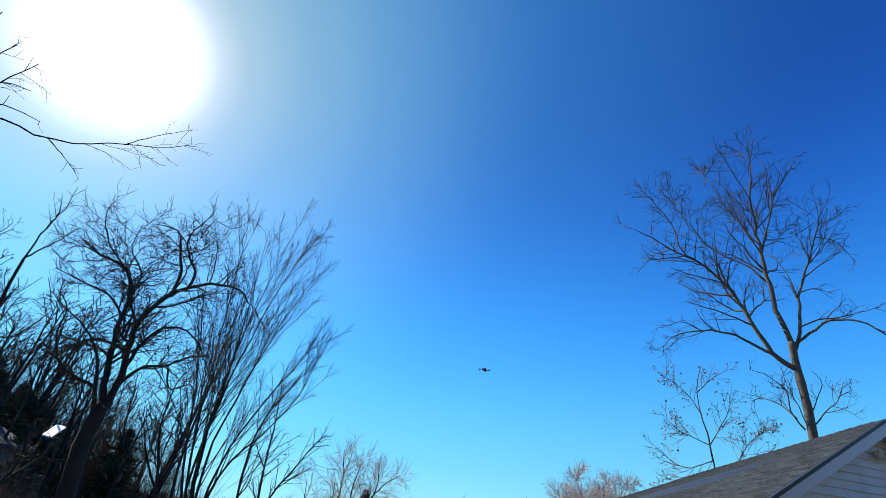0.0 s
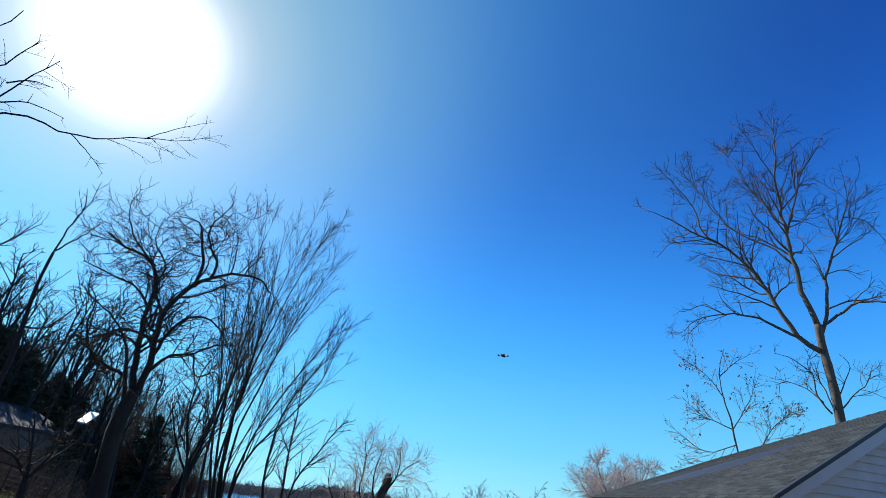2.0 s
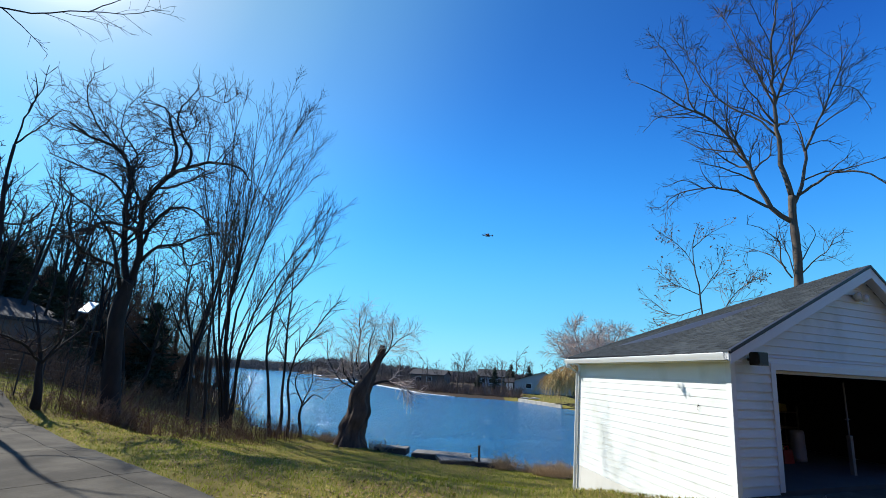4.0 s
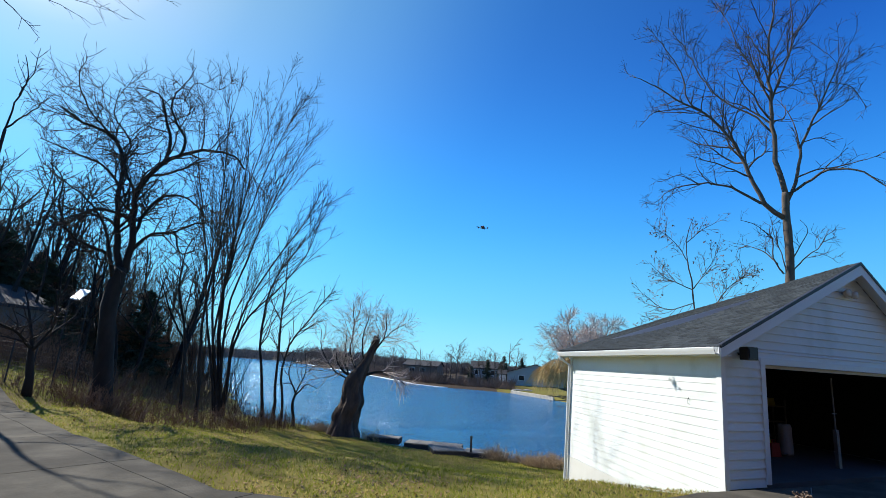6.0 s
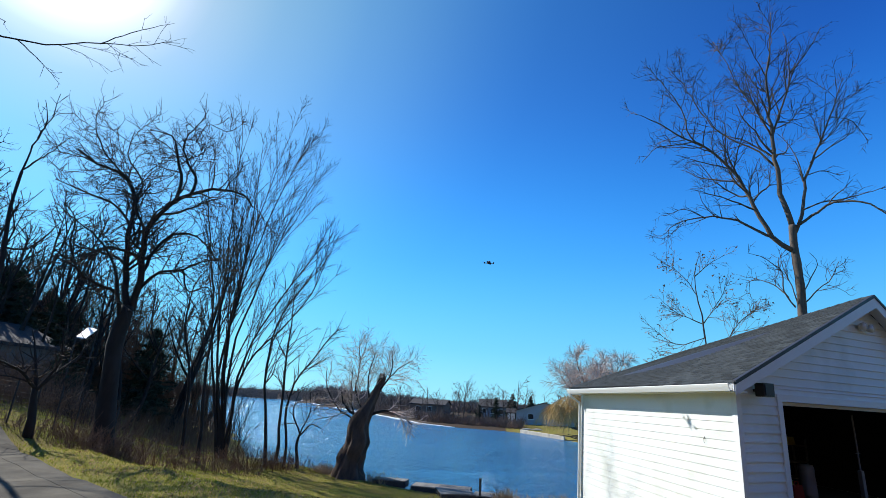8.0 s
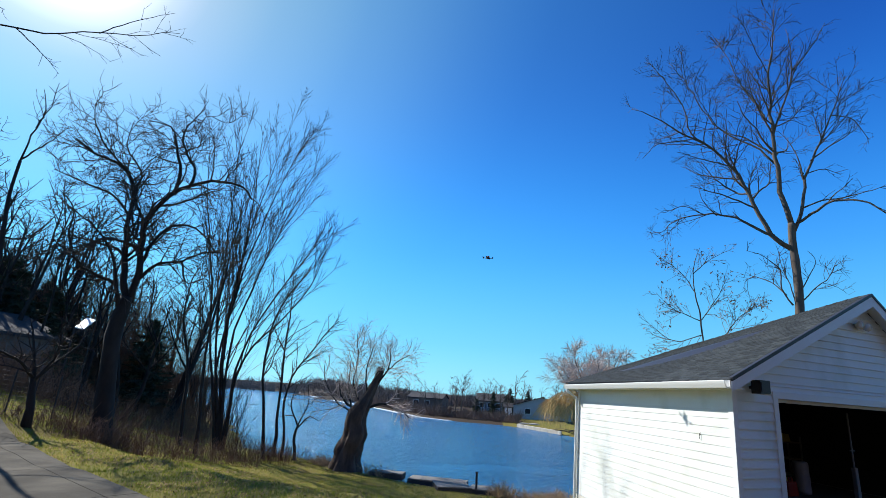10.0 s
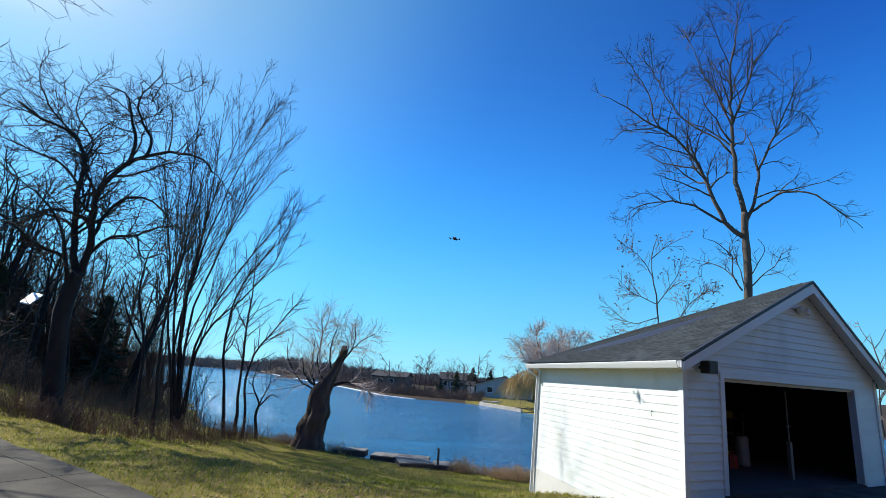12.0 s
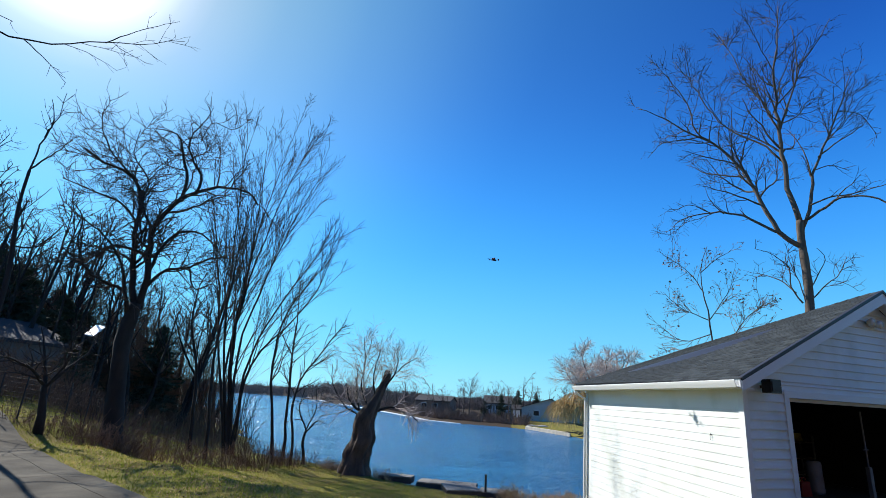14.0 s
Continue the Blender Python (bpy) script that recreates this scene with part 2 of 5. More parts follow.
def water_material():
    m = bpy.data.materials.new("lake_water")
    m.use_nodes = True
    n, l = m.node_tree.nodes, m.node_tree.links
    b = n["Principled BSDF"]
    b.inputs["Base Color"].default_value = (0.03, 0.155, 0.32, 1)
    b.inputs["Roughness"].default_value = 0.14
    b.inputs["IOR"].default_value = 1.33
    co, mp = n.new("ShaderNodeTexCoord"), n.new("ShaderNodeMapping")
    mp.inputs["Scale"].default_value = (0.7, 1.6, 1)
    mp.inputs["Rotation"].default_value = (0, 0, radians(12))
    l.new(co.outputs["Object"], mp.inputs[0])
    a, c = n.new("ShaderNodeTexNoise"), n.new("ShaderNodeTexNoise")
    a.inputs["Scale"].default_value, c.inputs["Scale"].default_value = 3.0, 0.25
    a.inputs["Detail"].default_value = 4
    l.new(mp.outputs[0], a.inputs[0]), l.new(mp.outputs[0], c.inputs[0])
    mul = n.new("ShaderNodeMath")
    mul.operation = "MULTIPLY"
    l.new(a.outputs[0], mul.inputs[0]), l.new(c.outputs[0], mul.inputs[1])
    bp = n.new("ShaderNodeBump")
    bp.inputs["Strength"].default_value, bp.inputs["Distance"].default_value = 1.0, 0.8
    l.new(mul.outputs[0], bp.inputs["Height"]), l.new(bp.outputs[0], b.inputs["Normal"])
    return m


sh = Shape()
sh.add([(-320, 8, WATER), (150, 8, WATER), (150, 440, WATER), (-320, 440, WATER)], [(0, 1, 2, 3)])
tagged(sh.put("water", water_material()), "dark blue rippled lake water between grassy banks", "lake", kind="structure")

ice = Shape()
rim = [(-2, 88), (-8, 94), (-18, 118), (-39, 161.5), (-60, 205), (-105, 312.5), (-150, 420)]
for (x0, y0), (x1, y1) in zip(rim[:-1], rim[1:]):
    w0, w1 = 0.25 + (y0 - 88) * 0.006, 0.25 + (y1 - 88) * 0.006
    ice.prism([(x0 - 0.5 - w0, y0, WATER - 0.05), (x0 + 0.2, y0, WATER - 0.05), (x1 + 0.2, y1, WATER - 0.05), (x1 - 0.5 - w1, y1, WATER - 0.05)], [(x0 - 0.5 - w0, y0, WATER + 0.07), (x0 + 0.2, y0, WATER + 0.07), (x1 + 0.2, y1, WATER + 0.07), (x1 - 0.5 - w1, y1, WATER + 0.07)])
tagged(ice.put("shore_ice", mat("white_shore_ice", (0.8, 0.82, 0.84), (0.66, 0.69, 0.72), 0.2, 3, 0.6, bump=0.1)), "thin white rim of ice along the far shore", "ice", kind="structure")

# concrete drive: its edge runs from beside the garage up to the left
DRIVE = [(-30, 25.6), (-22, 20.3), (-13.4, 14.1), (-7.5, 9.7), (-4.8, 7.8), (-3.0, 6.5), (0.5, 6.0), (4.0, 8.6), (6.0, 9.45), (11.6, 12.2), (14.5, 13.5), (15, 4), (12, -8), (-30, -8)]


def drive_slabs():
    bm = bmesh.new()
    fs = [bm.verts.new((x, y, 0)) for x, y in DRIVE]
    bm.faces.new(fs)
    joints = []
    for k in range(-7, 8):
        joints.append(((k * 3.4, 0, 0), (0.83, -0.56, 0)))
        joints.append(((0, k * 3.4 + 0.6, 0), (0.56, 0.83, 0)))
    for co, no in joints:
        bmesh.ops.bisect_plane(bm, geom=bm.verts[:] + bm.edges[:] + bm.faces[:], plane_co=co, plane_no=no)
    for k in range(0, 44):
        bmesh.ops.bisect_plane(bm, geom=bm.verts[:] + bm.edges[:] + bm.faces[:], plane_co=(-30 + k * 1.05, 0, 0), plane_no=(1, 0, 0))
    bm.faces.ensure_lookup_table()
    pieces = {}
    for f in bm.faces:
        c = f.calc_center_median()
        key = (math.floor((c.x * 0.83 - c.y * 0.56) / (3.4 * 0.83) ), math.floor((c.x * 0.56 + (c.y - 0.6) * 0.83) / (3.4 * 0.83)))
        pieces.setdefault(key, []).append([(v.co.x, v.co.y) for v in f.verts])
    bm.free()
    return pieces


drive = thing("pavement", "weathered grey concrete driveway in jointed slabs", "driveway", kind="structure")
for key, polys in drive_slabs().items():
    s = Shape()
    cx = np.mean([p[0] for q in polys for p in q])
    cy = np.mean([p[1] for q in polys for p in q])
    for q in polys:
        q = [(cx + (x - cx) * 0.994, cy + (y - cy) * 0.994) for x, y in q]
        top = [(x, y, max(ground_at(x, y), 0.0) + 0.05) for x, y in q]
        s.prism([(x, y, z - 0.16) for x, y, z in top], top)
    s.put("slab", M_CONC, drive)


# ---- bare trees ----
def walk_line(rng, start, way, length, n, wob, lift):
    p, d = np.array(start, float), np.array(way, float)
    d /= np.linalg.norm(d)
    out = [p.copy()]
    for _ in range(n):
        d = d + rng.normal(0, wob, 3) + np.array((0, 0, lift))
        d /= np.linalg.norm(d)
        p = p + d * length / n
        out.append(p.copy())
    return np.array(out)


def smooth_line(pts, n):
    """A curve through a few places, with n steps."""
    p = np.asarray(pts, float)
    k = np.concatenate([[0], np.cumsum(np.linalg.norm(np.diff(p, axis=0), axis=1))])
    t = np.linspace(0, k[-1], n + 1)
    m = np.gradient(p, k, axis=0) if len(p) > 2 else np.repeat((p[1:] - p[:1]) / k[-1], 2, 0)
    i = np.clip(np.searchsorted(k, t, side="right") - 1, 0, len(p) - 2)
    h = (k[i + 1] - k[i])[:, None]
    u = ((t - k[i])[:, None]) / h
    return (2 * u**3 - 3 * u**2 + 1) * p[i] + (u**3 - 2 * u**2 + u) * h * m[i] + (-2 * u**3 + 3 * u**2) * p[i + 1] + (u**3 - u**2) * h * m[i + 1]


def sprout(rng, parents, per_metre, ratio, angle, wob, lift, step, first=0.2, thin=0.55, shortest=0.15, least=0.004, longest=9.0):
    """Side branches on each of the lines (points, radii)."""
    out = []
    for pts, rad in parents:
        seg = np.linalg.norm(np.diff(pts, axis=0), axis=1)
        length = seg.sum()
        n = rng.poisson(per_metre * length * (1 - first)) + (1 if length > 0.6 else 0)
        for _ in range(n):
            f = first + (1 - first) * rng.random() ** 0.8
            k = min(int(f * len(seg)), len(seg) - 1)
            p = pts[k] + (pts[k + 1] - pts[k]) * rng.random()
            d = (pts[k + 1] - pts[k]) / (seg[k] + 1e-9)
            s = rng.normal(0, 1, 3)
            s -= d * (s @ d)
            s /= np.linalg.norm(s) + 1e-9
            a = radians(angle) * rng.uniform(0.6, 1.35)
            ln = min(max(length * ratio * rng.uniform(0.5, 1.3) * (1.15 - 0.75 * f), shortest), longest)
            m = max(2, int(ln / step))
            line = walk_line(rng, p, d * math.cos(a) + s * math.sin(a), ln, m, wob, lift)
            r0 = max(rad[k] * thin, least)
            out.append((line, np.linspace(r0, max(r0 * 0.3, least * 0.6), m + 1)))
    return out


def rugged(pts, rad):
    """A trunk with ridges, swellings and a slight twist along a line."""
    steps = max(len(pts) - 1, int(np.linalg.norm(np.diff(pts, axis=0), axis=1).sum() / 0.22))
    t = np.linspace(0, len(pts) - 1, steps + 1)
    p = np.stack([np.interp(t, np.arange(len(pts)), pts[:, c]) for c in range(3)], 1)
    r = np.interp(t, np.arange(len(pts)), rad)
    sides = 16 if r.max() > 0.15 else 9
    s = Shape().tube(p, r, sides)
    for k in range(len(s.v)):
        c, q = Vector(p[k // sides]), Vector(s.v[k])
        th = 2 * math.pi * (k % sides) / sides + 0.02 * (k // sides)
        f = 1 + 0.20 * noise.noise(Vector((math.cos(th) * 3.2, math.sin(th) * 3.2, c.z * 0.9 + c.x))) + 0.16 * noise.noise(Vector((c.x, c.y, c.z * 1.7)))
        s.v[k] = tuple(c + (q - c) * f)
    return s


def bare_tree(name, label, rng, trunks, limbs, orders, bark, twig, category="tree", group="", leaves=0):
    """trunks and limbs: lines with radii. orders: settings of the finer and finer side branches."""
    tree = thing(name, label, category, group)
    for pts, rad in trunks:
        rugged(pts, rad).put("trunk", bark, tree, smooth=True)
    for pts, rad in limbs:
        Shape().tube(pts, rad, 7).put("limb", bark, tree, smooth=True)
    level = list(limbs) if limbs else list(trunks)
    fine = Shape()
    for i, order in enumerate(orders):
        level = sprout(rng, level, **order)
        for pts, rad in level:
            fine.tube(pts, rad, 4 if i == 0 else 3, cap=False)
    tagged(fine.put("crown", twig, tree), "fine bare twigs", kind="stuff")
    if leaves:
        s = Shape()
        for _ in range(leaves):
            pts, _r = level[rng.integers(len(level))]
            p, a, b = pts[-1], rng.normal(0, 0.035, 3), rng.normal(0, 0.035, 3)
            s.add([p, p + a, p + a + b, p + b], [(0, 1, 2, 3)])
        tagged(s.put("foliage", M_LEAF, tree), "few withered leaves left on the twigs", kind="stuff")
    return tree


def line(spots, dist, r0, r1, n=10, spread=0.0, rng=None):
    """A limb through bearings and heights at about that distance."""
    ds = dist if isinstance(dist, list) else np.linspace(*dist, len(spots)) if isinstance(dist, tuple) else [dist] * len(spots)
    pts = [at(a, e, d) for (a, e), d in zip(spots, ds)]
    p = smooth_line(pts, n)
    if rng is not None:
        p[1:-1] += rng.normal(0, 0.010 * min(np.linalg.norm(p[-1] - p[0]), 6.0) / 2, p[1:-1].shape)
    return p, np.linspace(r0, r1, n + 1)


def grounded(item):
    """Carries a trunk's foot down into the soil."""
    pts, rad = item
    g = ground_at(pts[0][0], pts[0][1])
    pts = pts.copy()
    pts[0][2] = g - 0.15
    rad = rad.copy()
    rad[0] *= 1.35
    return pts, rad


rng = np.random.default_rng(7)
# crooked tree on the bank, left
D = 20.0
crooked_limbs = []
crooked_limbs.append(line([(-36.9, 6.9), (-37.8, 10.6), (-38.4, 15.3), (-38.9, 18.8), (-40.4, 20.1), (-42.4, 20.4), (-44.5, 21.3)], (20, 21.2), 0.125, 0.03, 18, rng=rng))
crooked_limbs.append(line([(-36.5, 6.9), (-36.5, 10.8), (-36.9, 15.0), (-36.0, 17.5), (-33.7, 19.8), (-30.8, 21.1), (-28.2, 21.0), (-27.1, 19.8)], (20, 18.5), 0.13, 0.03, 20, rng=rng))
crooked_limbs.append(line([(-35.0, 18.5), (-34.9, 21.0), (-35.8, 23.3), (-36.9, 25.2), (-39.0, 25.1)], (19.3, 19), 0.075, 0.016, 14, rng=rng))
crooked_limbs.append(line([(-33.7, 19.8), (-33.5, 21.5), (-34.7, 23.0), (-35.5, 24.6), (-34.7, 26.8), (-34.0, 28.0)], (19.1, 19.6), 0.06, 0.014, 14, rng=rng))
crooked_limbs.append(line([(-36.4, 10.9), (-35.6, 13.8), (-34.5, 15.3), (-32.6, 15.7), (-30.6, 14.4), (-29.3, 12.6)], (19.8, 20.8), 0.07, 0.016, 14, rng=rng))
crooked_limbs.append(line([(-36.4, 9.1), (-34.7, 11.3), (-32.8, 11.8), (-31.4, 12.9), (-29.2, 13.5)], (19.9, 18.6), 0.065, 0.015, 14, rng=rng))
crooked_limbs.append(line([(-37.2, 5.8), (-38.3, 8.6), (-40.3, 9.2), (-41.8, 10.2), (-43.9, 11.7)], (20, 18), 0.08, 0.017, 14, rng=rng))
crooked_limbs.append(line([(-38.0, 8.4), (-39.1, 11.5), (-40.9, 13.5), (-43.3, 15.0)], (19.6, 19.2), 0.06, 0.016, 12, rng=rng))
crooked_limbs.append(line([(-38.4, 15.3), (-40.5, 17.1), (-42.7, 17.5), (-45.4, 18.0)], (20.4, 21.4), 0.05, 0.015, 12, rng=rng))
crooked_limbs.append(line([(-39.3, 19.5), (-41.7, 21.2), (-43.3, 23.1), (-43.9, 25.0)], (20.7, 21), 0.045, 0.013, 10, rng=rng))
crooked_limbs.append(line([(-36.9, 15.0), (-38.4, 17.3), (-38.3, 19.6), (-40.2, 21.9), (-40.3, 24.6)], (19.6, 21.6), 0.05, 0.013, 12, rng=rng))
crooked_limbs.append(line([(-34.4, 25.3), (-33.3, 27.5), (-31.5, 27.2), (-29.6, 28.9)], (20, 20.2), 0.022, 0.009, 10, rng=rng))
crooked_limbs.append(line([(-41.8, 10.2), (-42.8, 12.6), (-43.1, 15.1), (-44.4, 16.2)], (18.5, 18.4), 0.04, 0.013, 10, rng=rng))
crooked_limbs.append(line([(-32.8, 11.8), (-31.7, 9.6), (-30.2, 10.4), (-29.1, 8.7)], (19.2, 19), 0.035, 0.012, 10, rng=rng))
bare_tree("crooked_tree", "crooked dark bare tree with tangled drooping twigs on the bank", rng,
          [grounded(line([(-36.2, -4.9), (-36.7, -0.3), (-37.2, 3.7), (-36.8, 7.4)], D, 0.29, 0.22, 9))], crooked_limbs,
          [dict(per_metre=3.0, ratio=0.42, angle=55, wob=0.17, lift=0.03, step=0.24, first=0.12, least=0.015),
           dict(per_metre=5.0, ratio=0.6, angle=50, wob=0.17, lift=0.0, step=0.2, first=0.1, shortest=0.5, least=0.011),
           dict(per_metre=4.2, ratio=0.65, angle=46, wob=0.15, lift=-0.05, step=0.2, first=0.1, shortest=0.5, least=0.008)],
          M_BACKLITBARK, M_TWIG)

# many-stemmed clump beside it
D = 27.0
clump_stems = []
clump_stems.append(line([(-25.9, -6.3), (-27.9, 4.1), (-28.7, 13.0), (-29.2, 20.4), (-29.6, 26.8)], (30.5, 30.3), 0.082, 0.015, 14, rng=rng))
clump_stems.append(line([(-25.8, -6.3), (-27.2, 4.2), (-26.9, 13.2), (-25.8, 20.9), (-24.7, 27.0)], (30.5, 31.7), 0.082, 0.015, 14, rng=rng))
clump_stems.append(line([(-25.6, -6.3), (-26.4, 3.6), (-24.9, 11.6), (-22.7, 18.7), (-20.3, 24.4)], (30.5, 30.4), 0.082, 0.015, 14, rng=rng))
clump_stems.append(line([(-25.4, -6.3), (-25.2, 3.1), (-23.1, 8.6), (-20.2, 13.9), (-17.4, 18.3)], (30.5, 29.7), 0.082, 0.015, 14, rng=rng))
clump_stems.append(line([(-26.1, -6.3), (-28.3, 3.6), (-30.1, 12.8), (-31.9, 19.8), (-32.5, 23.9)], (30.5, 30.4), 0.082, 0.015, 14, rng=rng))
clump_stems.append(line([(-25.7, -6.3), (-27.0, 4.2), (-26.1, 13.9), (-24.4, 21.2), (-22.5, 26.7)], (30.5, 31.3), 0.082, 0.015, 14, rng=rng))
clump_stems.append(line([(-25.3, -6.3), (-24.6, 3.0), (-21.7, 6.9), (-19.1, 10.8), (-17.7, 15.8)], (30.5, 29.8), 0.082, 0.015, 14, rng=rng))
clump_stems.append(line([(-26.0, -6.3), (-27.4, 1.9), (-27.0, 8.9), (-26.8, 17.6), (-27.2, 25.8)], (30.5, 30.7), 0.082, 0.015, 14, rng=rng))
bare_tree("multi_stem_tree", "clump of slender upright bare stems fanning out above brush", rng, [grounded(item) for item in clump_stems], [],
          [dict(per_metre=1.5, ratio=0.33, angle=17, wob=0.035, lift=0.02, step=0.5, first=0.22, least=0.016),
           dict(per_metre=2.6, ratio=0.45, angle=24, wob=0.06, lift=0.03, step=0.35, first=0.2, shortest=0.8, least=0.011),
           dict(per_metre=1.4, ratio=0.5, angle=28, wob=0.08, lift=0.03, step=0.3, first=0.3, shortest=0.5, least=0.008)],
          M_BACKLITBARK, M_TWIG)
for spots, d, r in (([(-27.8, -6.0), (-28.7, 3.9), (-28.3, 12.4), (-27.9, 19.5)], 26, 0.08), ([(-19.4, -7.0), (-19.7, 0.4), (-18.0, 3.7), (-15.2, 7.5)], 29, 0.075),
                    ([(-21.2, -6.2), (-22.6, 1.3), (-22.2, 7.7), (-19.2, 13.1)], 29, 0.085), ([(-29.3, -5.4), (-30.2, 1.7), (-31.6, 7.6), (-31.0, 11.5)], 27, 0.09),
                    ([(-20.3, -6.8), (-20.6, 1.0), (-20.8, 7.0), (-21.0, 12.0)], 30, 0.09)):
    bare_tree("slender_tree", "slender bare tree standing in brush by the water", rng, [grounded(line(spots, d, r, 0.025, 12, rng=rng))], [],
              [dict(per_metre=2.6, ratio=0.3, angle=38, wob=0.12, lift=0.05, step=0.3, first=0.3, least=0.013),
               dict(per_metre=3.2, ratio=0.45, angle=38, wob=0.14, lift=0.02, step=0.25, first=0.15, shortest=0.4, least=0.009)],
              M_BACKLITBARK, M_TWIG, group="slender trees on the bank")

# tall tree behind the garage
D = 28.0
tall_limbs = []
tall_limbs.append(line([(34.4, 15.8), (33.5, 16.6), (32.0, 19.8), (30.5, 24.2), (28.3, 27.1), (24.9, 29.5), (22.8, 31.2), (20.2, 32.4)], (28, 26.4), 0.125, 0.014, 20, rng=rng))
tall_limbs.append(line([(28.3, 27.1), (26.6, 28.7), (26.2, 31.2), (24.5, 34.3), (23.0, 36.3)], (27.1, 26.1), 0.05, 0.011, 14, rng=rng))
tall_limbs.append(line([(26.9, 28.3), (25.1, 28.3), (22.6, 28.3), (21.0, 27.0)], (26.9, 25.9), 0.035, 0.011, 10, rng=rng))
tall_limbs.append(line([(34.2, 24.2), (32.8, 26.0), (29.8, 28.4), (27.7, 31.6), (26.4, 34.3), (24.9, 36.3)], (28, 29.2), 0.055, 0.011, 16, rng=rng))
tall_limbs.append(line([(33.1, 17.3), (31.9, 18.0), (29.8, 19.6), (26.9, 20.3), (24.0, 19.9), (22.3, 18.7)], (27.7, 26.8), 0.075, 0.012, 16, rng=rng))
tall_limbs.append(line([(28.2, 20.0), (27.1, 21.5), (26.7, 23.0)], (27.2, 26.8), 0.032, 0.01, 8, rng=rng))
tall_limbs.append(line([(26.9, 20.3), (24.9, 21.4), (23.4, 21.0)], (27.2, 26.6), 0.028, 0.01, 8, rng=rng))
tall_limbs.append(line([(34.7, 18.1), (34.3, 20.5), (34.2, 24.2), (34.4, 28.1), (34.9, 33.0), (35.7, 35.8), (36.3, 38.3)], (28, 27.4), 0.135, 0.014, 20, rng=rng))
tall_limbs.append(line([(34.3, 27.4), (33.6, 29.5), (32.2, 32.4), (31.4, 34.9), (30.2, 37.5)], (27.7, 29.1), 0.05, 0.011, 14, rng=rng))
tall_limbs.append(line([(34.4, 27.2), (35.6, 29.7), (36.8, 32.1), (37.1, 34.2), (37.0, 36.3)], (27.7, 27.4), 0.055, 0.011, 14, rng=rng))
tall_limbs.append(line([(36.9, 32.5), (38.4, 33.6), (39.6, 34.7), (40.4, 35.6)], (27.5, 27.8), 0.035, 0.01, 10, rng=rng))
tall_limbs.append(line([(34.6, 29.7), (33.3, 31.6), (32.9, 33.7)], (27.7, 29.1), 0.03, 0.01, 8, rng=rng))
tall_limbs.append(line([(34.5, 27.8), (36.1, 28.1), (37.2, 29.2), (38.6, 29.2)], (27.7, 28.8), 0.035, 0.01, 10, rng=rng))
tall_limbs.append(line([(34.8, 17.5), (35.8, 19.8), (36.4, 22.3), (38.1, 25.4), (39.7, 28.1), (41.1, 30.7)], (28, 29.3), 0.09, 0.012, 18, rng=rng))
tall_limbs.append(line([(36.3, 22.3), (36.0, 24.8), (35.2, 27.1)], (28.5, 29.2), 0.04, 0.01, 8, rng=rng))
tall_limbs.append(line([(37.1, 23.9), (38.7, 24.8), (40.4, 25.5), (41.6, 26.4)], (28.6, 29.9), 0.04, 0.01, 10, rng=rng))
tall_limbs.append(line([(36.6, 22.8), (38.0, 22.9), (39.2, 22.1)], (28.6, 29.1), 0.03, 0.01, 8, rng=rng))
tall_limbs.append(line([(39.3, 27.6), (40.8, 26.9), (41.8, 24.6)], (29, 30.4), 0.03, 0.01, 8, rng=rng))
tall_limbs.append(line([(35.1, 18.2), (36.6, 19.0), (38.3, 19.8), (40.5, 19.3), (42.2, 17.5), (43.9, 15.5)], (28.1, 27.1), 0.07, 0.012, 16, rng=rng))
tall_limbs.append(line([(35.8, 19.6), (37.2, 20.0), (39.3, 20.0), (42.3, 20.3)], (28.2, 27.7), 0.042, 0.011, 12, rng=rng))
tall_limbs.append(line([(33.8, 10.4), (33.1, 12.0), (33.1, 14.0), (31.8, 15.5), (30.5, 16.1)], (28, 27), 0.04, 0.01, 12, rng=rng))
tall_limbs.append(line([(33.4, 11.4), (32.3, 12.7), (30.7, 13.4), (30.0, 12.9)], (27.8, 28.9), 0.032, 0.01, 10, rng=rng))
tall_limbs.append(line([(34.0, 10.3), (33.8, 12.5), (33.3, 14.4), (33.4, 15.8)], (28, 27.9), 0.03, 0.01, 8, rng=rng))
tall_limbs.append(line([(34.3, 10.4), (35.7, 11.9), (36.8, 12.7), (37.7, 14.3)], (28, 29.1), 0.036, 0.01, 10, rng=rng))
tall_limbs.append(line([(34.4, 11.4), (35.4, 13.1), (36.1, 14.7), (35.6, 15.5)], (28, 27.8), 0.03, 0.01, 10, rng=rng))
bare_tree("tall_tree", "tall bare shade tree with sunlit grey-brown trunk behind the garage", rng,
          [grounded(line([(33.6, -8.0), (34.1, 8.6), (34.5, 13.1), (34.5, 15.8), (34.7, 18.3)], D, 0.29, 0.15, 12))], tall_limbs,
          [dict(per_metre=2.0, ratio=0.34, angle=46, wob=0.13, lift=0.04, step=0.3, first=0.2, shortest=0.5, least=0.014),
           dict(per_metre=3.4, ratio=0.5, angle=46, wob=0.15, lift=0.03, step=0.22, first=0.15, shortest=0.5, least=0.010),
           dict(per_metre=3.0, ratio=0.5, angle=45, wob=0.15, lift=0.02, step=0.18, first=0.15, shortest=0.4, least=0.007)],
          M_PALEBARK, M_BARK)

